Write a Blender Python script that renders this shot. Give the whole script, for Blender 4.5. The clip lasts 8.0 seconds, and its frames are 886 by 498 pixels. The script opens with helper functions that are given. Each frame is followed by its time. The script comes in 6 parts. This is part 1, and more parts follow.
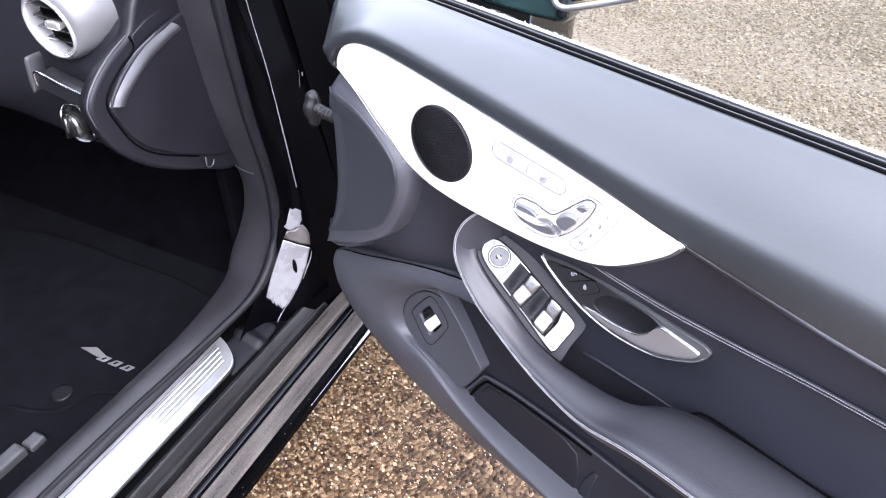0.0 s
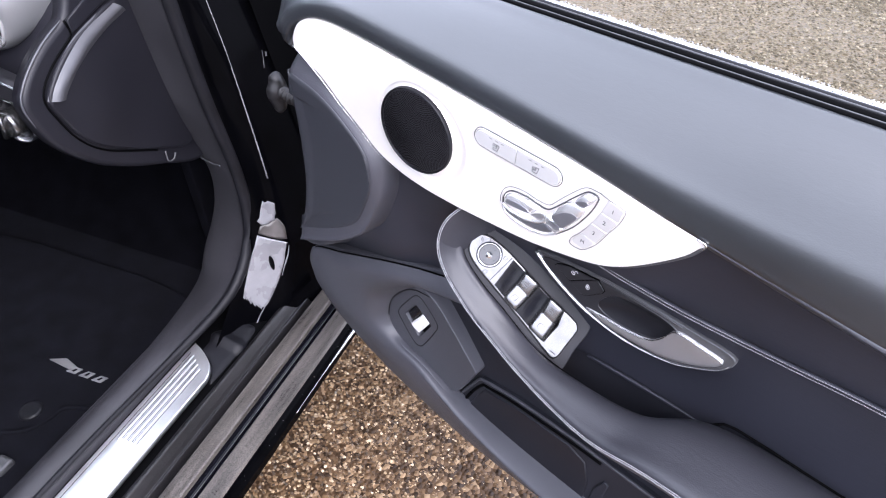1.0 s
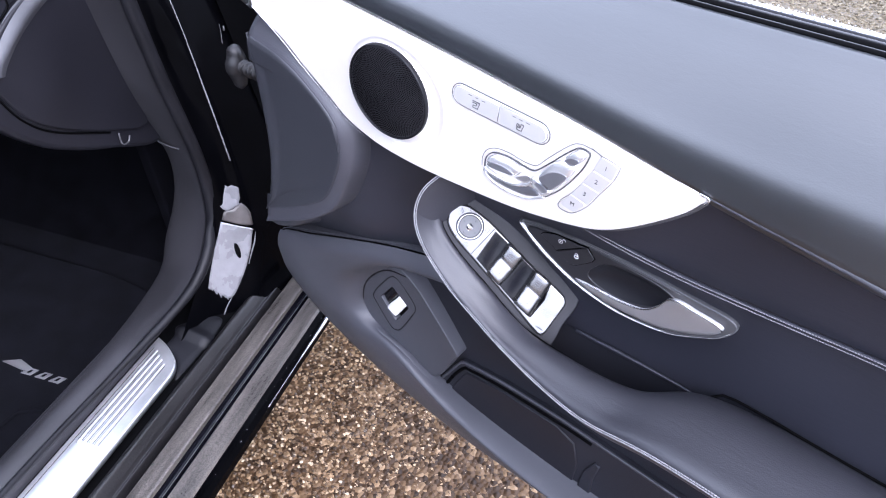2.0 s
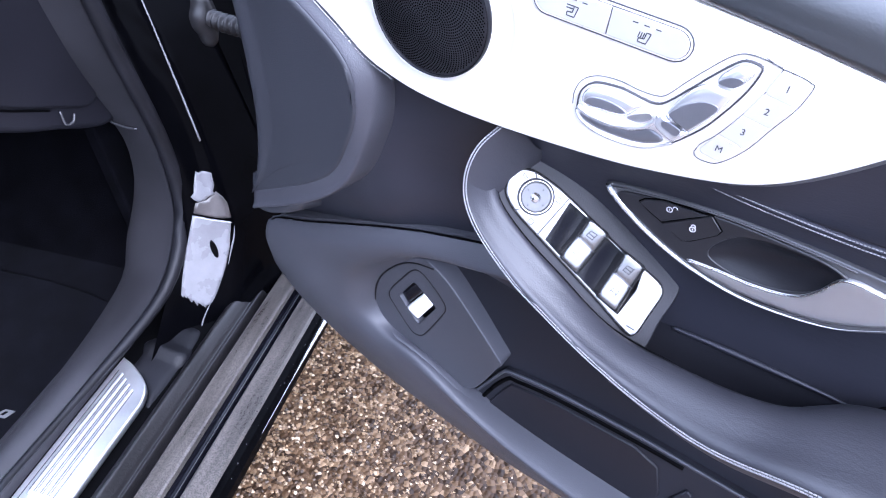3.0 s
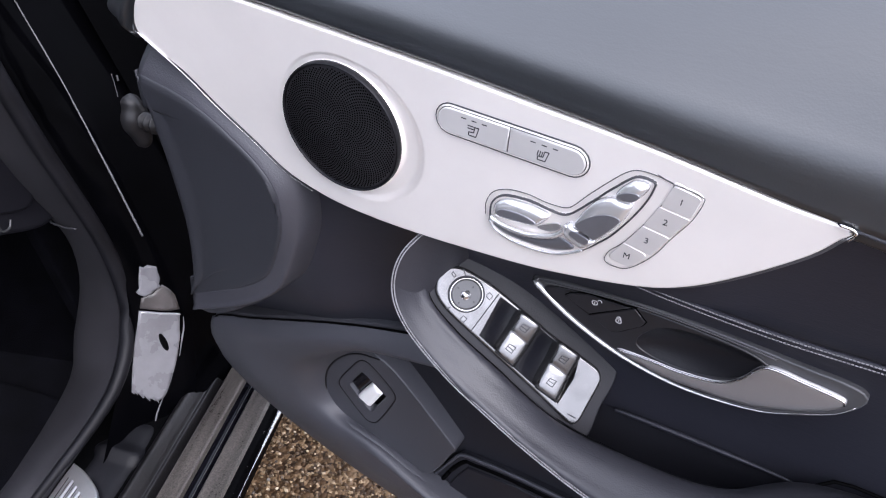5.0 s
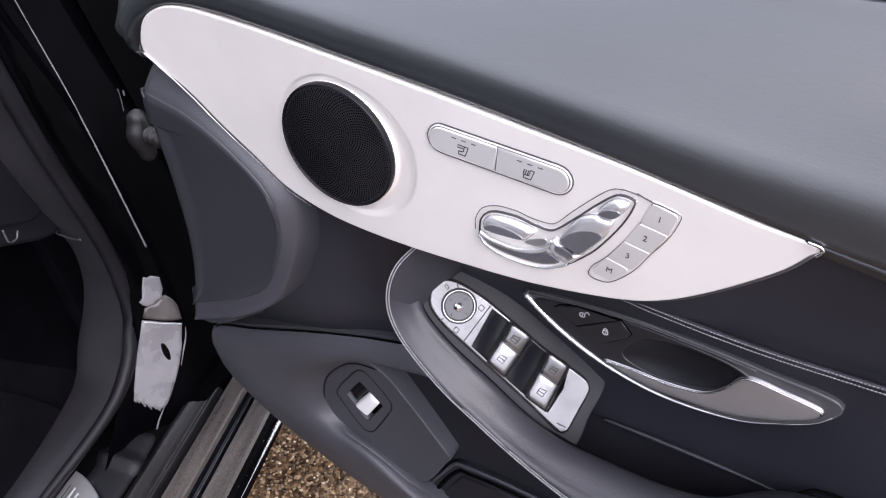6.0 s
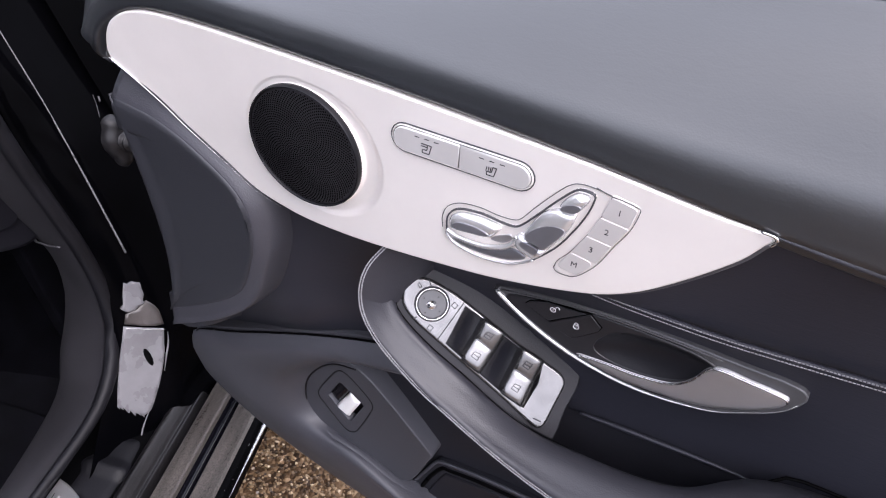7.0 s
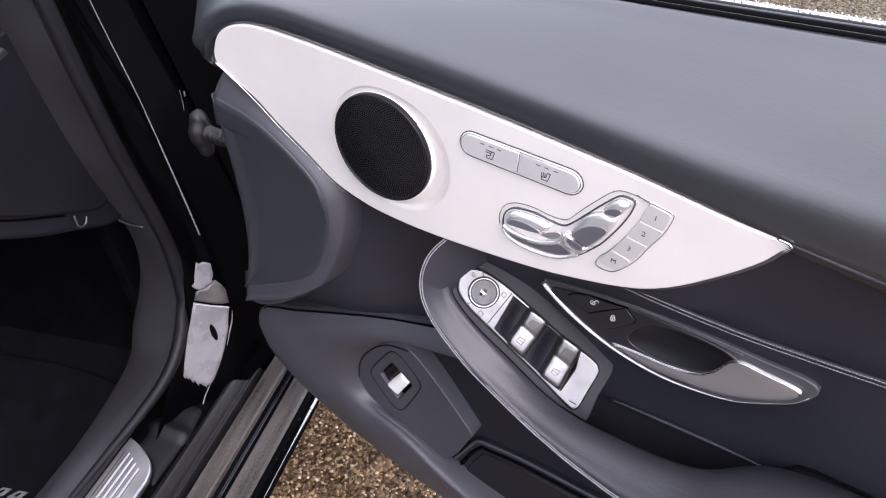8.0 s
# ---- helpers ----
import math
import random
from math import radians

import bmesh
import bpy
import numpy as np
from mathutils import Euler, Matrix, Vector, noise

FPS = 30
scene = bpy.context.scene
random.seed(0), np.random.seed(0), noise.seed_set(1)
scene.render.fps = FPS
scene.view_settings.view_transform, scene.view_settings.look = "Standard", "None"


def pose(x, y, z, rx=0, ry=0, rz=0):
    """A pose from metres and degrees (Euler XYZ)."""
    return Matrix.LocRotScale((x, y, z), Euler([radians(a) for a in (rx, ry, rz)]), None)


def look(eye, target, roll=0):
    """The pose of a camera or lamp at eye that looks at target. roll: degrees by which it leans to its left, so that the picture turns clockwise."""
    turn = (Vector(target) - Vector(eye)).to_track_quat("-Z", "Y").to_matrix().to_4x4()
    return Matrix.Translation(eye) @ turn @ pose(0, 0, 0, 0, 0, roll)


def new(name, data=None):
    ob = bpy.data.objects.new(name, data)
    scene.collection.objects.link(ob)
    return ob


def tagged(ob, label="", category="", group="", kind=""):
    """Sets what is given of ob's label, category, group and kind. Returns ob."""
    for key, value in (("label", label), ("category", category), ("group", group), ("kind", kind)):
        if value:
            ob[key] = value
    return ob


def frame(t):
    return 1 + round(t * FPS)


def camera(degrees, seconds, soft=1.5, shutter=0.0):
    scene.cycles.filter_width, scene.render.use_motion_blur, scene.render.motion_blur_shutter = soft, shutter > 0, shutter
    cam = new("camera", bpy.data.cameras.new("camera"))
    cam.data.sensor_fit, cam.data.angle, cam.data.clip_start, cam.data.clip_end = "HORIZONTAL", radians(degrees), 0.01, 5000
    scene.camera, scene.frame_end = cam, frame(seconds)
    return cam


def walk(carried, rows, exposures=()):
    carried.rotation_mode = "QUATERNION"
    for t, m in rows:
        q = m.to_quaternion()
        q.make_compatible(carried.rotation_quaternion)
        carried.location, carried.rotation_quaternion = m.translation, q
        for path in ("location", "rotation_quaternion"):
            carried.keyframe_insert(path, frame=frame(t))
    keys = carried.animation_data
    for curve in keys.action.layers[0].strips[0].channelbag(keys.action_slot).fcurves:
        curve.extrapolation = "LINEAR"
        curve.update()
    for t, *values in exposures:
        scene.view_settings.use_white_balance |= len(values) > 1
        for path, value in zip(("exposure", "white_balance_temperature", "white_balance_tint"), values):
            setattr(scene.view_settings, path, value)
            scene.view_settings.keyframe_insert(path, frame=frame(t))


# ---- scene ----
from mathutils import geometry
from mathutils.bvhtree import BVHTree

cam = camera(66.0, 8.0, soft=1.1)
# seconds, stops, kelvin, tint
LIGHT = [(0, 2.97, 5850, 17), (0.6, 2.60, 5850, 17), (1.7, 2.56, 5700, 18), (2.8, 2.89, 5150, 19), (3.1, 2.89, 5150, 19), (3.5, 2.52, 5400, 16), (3.9, 1.95, 5800, 14), (4.6, 1.91, 5850, 15), (6.0, 1.93, 6100, 18), (7.2, 1.94, 6150, 19), (8.0, 2.05, 6150, 19)]
PATH = [
    (0, (0.618, -0.411, 1.21), (-0.497, 0.668, -0.052), 0.6),
    (0.5, (0.574, -0.352, 1.188), (-0.522, 0.709, -0.104), -2.2),
    (1, (0.569, -0.347, 1.178), (-0.497, 0.703, -0.148), -1.8),
    (1.5, (0.57, -0.346, 1.174), (-0.473, 0.719, -0.159), -1.7),
    (1.7, (0.567, -0.343, 1.162), (-0.458, 0.744, -0.168), -1.3),
    (2.8, (0.46, -0.314, 1.06), (-0.47, 0.791, -0.324), -2.4),
    (3, (0.437, -0.297, 1.035), (-0.481, 0.845, -0.326), -1.8),
    (3.5, (0.426, -0.247, 1.011), (-0.395, 1.02, -0.301), 0.2),
    (4, (0.435, -0.243, 1.041), (-0.423, 1.047, -0.224), -1.3),
    (4.5, (0.441, -0.253, 1.056), (-0.439, 1.011, -0.219), -3.3),
    (6, (0.457, -0.267, 1.072), (-0.458, 1.006, -0.169), -3.7),
    (6.5, (0.463, -0.268, 1.074), (-0.453, 1.016, -0.155), -3.9),
    (7, (0.469, -0.262, 1.072), (-0.425, 1.025, -0.172), -4.4),
    (7.5, (0.473, -0.268, 1.074), (-0.437, 0.996, -0.181), -4.6),
    (8, (0.487, -0.306, 1.102), (-0.503, 0.918, -0.132), -4.0),
]
walk(cam, [(t, look(eye, target, roll)) for t, eye, target, roll in PATH], LIGHT)

# ---- world and light: bright overcast sky ----
world = bpy.data.worlds.new("overcast_sky")
scene.world = world
world.use_nodes = True
wn = world.node_tree
sky = wn.nodes.new("ShaderNodeTexSky")
sky.sky_type = "NISHITA"
sky.sun_disc = False
sky.sun_elevation = radians(52)
sky.sun_rotation = radians(110)
sky.air_density, sky.dust_density, sky.ozone_density = 0.7, 6.0, 1.0
back = wn.nodes["Background"]
cloud = wn.nodes.new("ShaderNodeMix")
cloud.data_type = "RGBA"
cloud.inputs["Factor"].default_value = 0.8
cloud.inputs["B"].default_value = (5.2, 5.35, 5.6, 1)
wn.links.new(sky.outputs[0], cloud.inputs["A"])
way = wn.nodes.new("ShaderNodeTexCoord")
part_z = wn.nodes.new("ShaderNodeSeparateXYZ")
rise = wn.nodes.new("ShaderNodeMapRange")
rise.inputs[1].default_value, rise.inputs[2].default_value = 0.0, 1.0
rise.inputs[3].default_value, rise.inputs[4].default_value = 0.95, 1.10
veil = wn.nodes.new("ShaderNodeVectorMath")
veil.operation = "SCALE"
wn.links.new(way.outputs["Generated"], part_z.inputs[0])
wn.links.new(part_z.outputs["Z"], rise.inputs[0])
wn.links.new(cloud.outputs["Result"], veil.inputs[0])
wn.links.new(rise.outputs[0], veil.inputs["Scale"])
wn.links.new(veil.outputs[0], back.inputs[0])
back.inputs[1].default_value = 0.13

sun = new("sun", bpy.data.lights.new("sun", "SUN"))
sun.data.energy = 0.75
sun.data.angle = radians(40)
sun.data.color = (1.0, 0.97, 0.93)
sun.matrix_world = look((2.8, -1.0, 3.1), (0, 0, 0.5))


# ---- materials ----
def material(name, base, rough, metal=0.0, grain=0.0, grain_scale=300.0, stain=0.0, stain_scale=6.0, spec=0.5, coat=0.0, rough_var=0.0):
    """Principled surface with fine grain bump and two scales of colour variation."""
    m = bpy.data.materials.new(name)
    m.use_nodes = True
    nt = m.node_tree
    p = nt.nodes["Principled BSDF"]
    p.inputs["Roughness"].default_value = rough
    p.inputs["Metallic"].default_value = metal
    p.inputs["Specular IOR Level"].default_value = spec
    p.inputs["Coat Weight"].default_value = coat
    p.inputs["Coat Roughness"].default_value = 0.05
    geo = nt.nodes.new("ShaderNodeNewGeometry")
    if stain:
        big = nt.nodes.new("ShaderNodeTexNoise")
        big.inputs["Scale"].default_value = stain_scale
        big.inputs["Detail"].default_value = 6
        nt.links.new(geo.outputs["Position"], big.inputs["Vector"])
        ramp = nt.nodes.new("ShaderNodeMapRange")
        ramp.inputs[1].default_value, ramp.inputs[2].default_value = 0.3, 0.7
        ramp.inputs[3].default_value, ramp.inputs[4].default_value = 1 - stain, 1 + stain
        nt.links.new(big.outputs[0], ramp.inputs[0])
        mul = nt.nodes.new("ShaderNodeVectorMath")
        mul.operation = "SCALE"
        mul.inputs[0].default_value = base
        nt.links.new(ramp.outputs[0], mul.inputs["Scale"])
        nt.links.new(mul.outputs[0], p.inputs["Base Color"])
        if rough_var:
            rr = nt.nodes.new("ShaderNodeMapRange")
            rr.inputs[3].default_value, rr.inputs[4].default_value = rough - rough_var, rough + rough_var
            nt.links.new(big.outputs[0], rr.inputs[0])
            nt.links.new(rr.outputs[0], p.inputs["Roughness"])
    else:
        p.inputs["Base Color"].default_value = (*base, 1)
    if grain:
        fine = nt.nodes.new("ShaderNodeTexNoise")
        fine.inputs["Scale"].default_value = grain_scale
        fine.inputs["Detail"].default_value = 3
        nt.links.new(geo.outputs["Position"], fine.inputs["Vector"])
        bump = nt.nodes.new("ShaderNodeBump")
        bump.inputs["Strength"].default_value = grain
        bump.inputs["Distance"].default_value = 0.001
        nt.links.new(fine.outputs[0], bump.inputs["Height"])
        nt.links.new(bump.outputs[0], p.inputs["Normal"])
    return m


def leather(name, base, rough, depth, spec=0.5):
    """Embossed grain: small rounded cells with a few long creases."""
    m = material(name, base, rough, stain=0.18, stain_scale=9, rough_var=0.06, spec=spec)
    nt = m.node_tree
    p = nt.nodes["Principled BSDF"]
    geo = nt.nodes.new("ShaderNodeNewGeometry")
    cells = nt.nodes.new("ShaderNodeTexVoronoi")
    cells.inputs["Scale"].default_value = 1000
    cells.inputs["Randomness"].default_value = 1
    crease = nt.nodes.new("ShaderNodeTexNoise")
    crease.inputs["Scale"].default_value = 130
    crease.inputs["Detail"].default_value = 5
    crease.inputs["Distortion"].default_value = 1.2
    nt.links.new(geo.outputs["Position"], cells.inputs["Vector"])
    drawn = nt.nodes.new("ShaderNodeMapping")
    drawn.inputs["Scale"].default_value = (0.45, 1.5, 1.5)
    nt.links.new(geo.outputs["Position"], drawn.inputs["Vector"])
    nt.links.new(drawn.outputs[0], crease.inputs["Vector"])
    add = nt.nodes.new("ShaderNodeMath")
    add.operation = "MULTIPLY_ADD"
    add.inputs[1].default_value = 0.35
    nt.links.new(cells.outputs["Distance"], add.inputs[0])
    nt.links.new(crease.outputs[0], add.inputs[2])
    bump = nt.nodes.new("ShaderNodeBump")
    bump.inputs["Strength"].default_value = depth
    bump.inputs["Distance"].default_value = 0.0008
    nt.links.new(add.outputs[0], bump.inputs["Height"])
    nt.links.new(bump.outputs[0], p.inputs["Normal"])
    return m


def dusty(name, base, dust):
    """Gloss paint under a speckled film of dried road dust."""
    m = material(name, base, 0.34, grain=0.9, grain_scale=420, spec=0.5)
    nt = m.node_tree
    p = nt.nodes["Principled BSDF"]
    geo = nt.nodes.new("ShaderNodeNewGeometry")
    film, speck, mix, total = nt.nodes.new("ShaderNodeTexNoise"), nt.nodes.new("ShaderNodeTexNoise"), nt.nodes.new("ShaderNodeMix"), nt.nodes.new("ShaderNodeMath")
    film.inputs["Scale"].default_value, film.inputs["Detail"].default_value = 55, 6
    speck.inputs["Scale"].default_value, speck.inputs["Detail"].default_value = 620, 2
    # the film is drawn out in streaks along the car
    turn, streak = nt.nodes.new("ShaderNodeVectorRotate"), nt.nodes.new("ShaderNodeMapping")
    turn.rotation_type = "Z_AXIS"
    turn.inputs["Angle"].default_value = -math.atan2(0.934, -0.357)
    streak.inputs["Scale"].default_value = (0.16, 1.6, 1.0)
    nt.links.new(geo.outputs["Position"], turn.inputs["Vector"])
    nt.links.new(turn.outputs[0], streak.inputs["Vector"])
    nt.links.new(streak.outputs[0], film.inputs["Vector"])
    nt.links.new(geo.outputs["Position"], speck.inputs["Vector"])
    total.operation = "MULTIPLY"
    level = []
    for n, lo, hi in ((film, 0.30, 0.62), (speck, 0.36, 0.66)):
        r = nt.nodes.new("ShaderNodeMapRange")
        r.inputs[1].default_value, r.inputs[2].default_value = lo, hi
        r.inputs[3].default_value = 0.25
        nt.links.new(n.outputs[0], r.inputs[0])
        level.append(r)
    nt.links.new(level[0].outputs[0], total.inputs[0])
    nt.links.new(level[1].outputs[0], total.inputs[1])
    mix.data_type = "RGBA"
    mix.inputs["A"].default_value, mix.inputs["B"].default_value = (*base, 1), (*dust, 1)
    nt.links.new(total.outputs[0], mix.inputs["Factor"])
    nt.links.new(mix.outputs["Result"], p.inputs["Base Color"])
    rough = nt.nodes.new("ShaderNodeMapRange")
    rough.inputs[3].default_value, rough.inputs[4].default_value = 0.22, 0.7
    nt.links.new(total.outputs[0], rough.inputs[0])
    nt.links.new(rough.outputs[0], p.inputs["Roughness"])
    return m


VINYL = leather("black_soft_vinyl", (0.0187, 0.0191, 0.0270), 0.46, 0.16)
VINYL_TOP = leather("black_door_top_vinyl", (0.017, 0.019, 0.0225), 0.37, 0.11, 0.95)
VINYL_TOP.node_tree.nodes["Principled BSDF"].inputs["Coat Weight"].default_value = 0.4
VINYL_TOP.node_tree.nodes["Principled BSDF"].inputs["Coat Roughness"].default_value = 0.32
ARM = leather("black_armrest_leather", (0.0235, 0.0237, 0.0300), 0.46, 0.24, 0.52)
PLASTIC = material("dark_grey_grained_plastic", (0.046, 0.047, 0.057), 0.5, grain=0.25, grain_scale=900, stain=0.15, stain_scale=8, rough_var=0.05)
PLASTIC_BLACK = material("black_smooth_plastic", (0.017, 0.017, 0.020), 0.36, grain=0.1, grain_scale=700, stain=0.2)
ALU = material("satin_aluminium", (0.850, 0.810, 0.780), 0.38, metal=0.36, grain=0.05, grain_scale=1500, stain=0.05, stain_scale=14, rough_var=0.05)
CHROME = material("polished_chrome", (0.82, 0.82, 0.83), 0.16, metal=1.0, stain=0.04, stain_scale=40, rough_var=0.06)
# strong mottling stands in for reflections in the switch plate
SILVER = material("silver_painted_plastic", (0.200, 0.197, 0.198), 0.26, metal=0.95, grain=0.05, grain_scale=300, stain=0.34, stain_scale=34)
MEMORY = material("satin_memory_button", (0.66, 0.64, 0.63), 0.38, metal=0.45, stain=0.04, stain_scale=40)
BUTTON = material("pale_satin_button", (0.56, 0.55, 0.545), 0.40, metal=0.3, stain=0.04, stain_scale=40)
PAINT = material("gloss_black_car_paint", (0.006, 0.006, 0.008), 0.12, stain=0.3, stain_scale=20, rough_var=0.05, coat=0.25, spec=0.3)
PAINT_DUST = dusty("dusty_black_sill_paint", (0.016, 0.0135, 0.0125), (0.118, 0.104, 0.093))
SILL = material("dark_grey_sill_trim", (0.0228, 0.0218, 0.0260), 0.56, grain=0.3, grain_scale=900, stain=0.25, stain_scale=14, rough_var=0.07)
SEAL = material("dusty_rubber_seal", (0.0065, 0.0058, 0.0064), 0.42, grain=0.5, grain_scale=300, stain=0.5, stain_scale=22, rough_var=0.12)
# recess shade put into the base, darker than the vinyl around it
RECESS = material("shaded_black_recess", (0.0125, 0.0128, 0.0175), 0.55, spec=0.25, grain=0.25, grain_scale=900, stain=0.2, stain_scale=10, rough_var=0.05)
# dark base stands in for dark surroundings mirrored in the chrome facets
DARK_CHROME = material("chrome_dark_reflection", (0.200, 0.200, 0.220), 0.30, metal=0.6, stain=0.08, stain_scale=60)
# brown-grey base stands in for the duller part of the pillar reflection
DULL_REFLECTION = material("brown_grey_reflection", (0.058, 0.051, 0.049), 0.35, grain=0.4, grain_scale=160, stain=0.4, stain_scale=50)
RUBBER = material("black_rubber_seal", (0.006, 0.006, 0.008), 0.50, grain=0.3, grain_scale=250, stain=0.3, stain_scale=25, spec=0.22)
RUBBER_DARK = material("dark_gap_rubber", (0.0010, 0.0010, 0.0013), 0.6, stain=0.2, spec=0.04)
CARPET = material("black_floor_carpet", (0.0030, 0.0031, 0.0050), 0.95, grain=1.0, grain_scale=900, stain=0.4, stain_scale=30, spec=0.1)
# darker copy of the carpet, with the footwell's shade put into its base
CARPET_SHADED = material("shaded_footwell_carpet", (0.0020, 0.0020, 0.0030), 0.95, grain=1.0, grain_scale=700, stain=0.4, stain_scale=30, spec=0.03)
GRILLE = material("black_metal_mesh", (0.060, 0.058, 0.066), 0.30, metal=0.7, stain=0.2, stain_scale=60)
STITCH = material("grey_thread", (0.245, 0.245, 0.26), 0.7, grain=0.3, grain_scale=2000, stain=0.2, stain_scale=300)
INK = material("dark_print", (0.03, 0.03, 0.035), 0.6, stain=0.1)
WHITE_INK = material("white_print", (0.62, 0.62, 0.64), 0.6, stain=0.1)
WHITE = material("white_switch_tip", (0.80, 0.80, 0.80), 0.4, stain=0.05)
STEEL = material("brushed_steel_sill_plate", (0.74, 0.74, 0.76), 0.32, metal=0.85, grain=0.15, grain_scale=500, stain=0.08, stain_scale=30, rough_var=0.08)
CABIN = material("black_cabin_plastic", (0.0089, 0.0087, 0.0122), 0.48, grain=0.2, grain_scale=900, stain=0.2, stain_scale=10, rough_var=0.06, spec=0.3)
LEVER = material("bright_satin_chrome", (0.80, 0.80, 0.81), 0.20, metal=0.72, stain=0.04, stain_scale=40)
BEZEL = material("grey_bezel_plastic", (0.075, 0.075, 0.080), 0.4, metal=0.3, stain=0.1, stain_scale=40)
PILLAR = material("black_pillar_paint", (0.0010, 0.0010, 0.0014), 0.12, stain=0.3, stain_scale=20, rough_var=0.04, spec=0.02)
# pale base stands in for sky reflected in the pillar paint
SKY_REFLECTION = material("painted_sky_reflection", (0.155, 0.152, 0.162), 0.28, grain=0.6, grain_scale=70, stain=0.15, stain_scale=40, rough_var=0.1)
SATIN = material("satin_grey_metal", (0.47, 0.46, 0.47), 0.36, metal=0.8, grain=0.05, grain_scale=1200, stain=0.06, stain_scale=30)
WET = material("wet_chrome_strip", (0.62, 0.63, 0.65), 0.22, metal=0.9, grain=1.0, grain_scale=420, stain=0.15, stain_scale=60, rough_var=0.1)
PIANO = material("gloss_black_switch_recess", (0.0055, 0.0055, 0.0085), 0.20, stain=0.2, spec=0.24)
# pale base stands in for sky sheen on the dashboard's bevelled edges
CAP_EDGE = material("pale_grey_plastic_edge", (0.060, 0.060, 0.068), 0.46, metal=0.0, grain=0.1, grain_scale=800, stain=0.2, stain_scale=25)
TINT = material("dark_green_tinted_glass", (0.020, 0.042, 0.042), 0.08, stain=0.4, stain_scale=18, coat=0.6)
GLASS = material("clear_window_glass", (0.75, 0.80, 0.78), 0.02, stain=0.02)
GLASS.node_tree.nodes["Principled BSDF"].inputs["Transmission Weight"].default_value = 0.95
PADGREY = material("mid_grey_switch_pad", (0.085, 0.085, 0.088), 0.38, metal=0.6, stain=0.08, stain_scale=60)
# paler than the kick face to stand in for light on the slope
BORDER = material("lit_grey_kick_border", (0.043, 0.043, 0.0525), 0.48, grain=0.25, grain_scale=900, stain=0.15, stain_scale=8, rough_var=0.05)
SCOOP = material("black_handle_hollow", (0.0095, 0.0095, 0.0120), 0.34, grain=0.1, grain_scale=700, stain=0.2, spec=0.3)
COLLAR = material("satin_silver_vent_plastic", (0.17, 0.17, 0.175), 0.45, metal=0.3, grain=0.05, grain_scale=900, stain=0.06, stain_scale=30)
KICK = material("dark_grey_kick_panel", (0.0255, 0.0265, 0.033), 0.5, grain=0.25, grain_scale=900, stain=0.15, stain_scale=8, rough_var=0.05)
BOOT = material("dark_rubber_boot", (0.0115, 0.0108, 0.0120), 0.42, stain=0.35, stain_scale=60, spec=0.4)
MIRROR = material("mirror_glass", (0.85, 0.88, 0.87), 0.03, metal=1.0, stain=0.02)
DROP = material("water_drop", (0.42, 0.43, 0.45), 0.06, metal=0.45, stain=0.02)


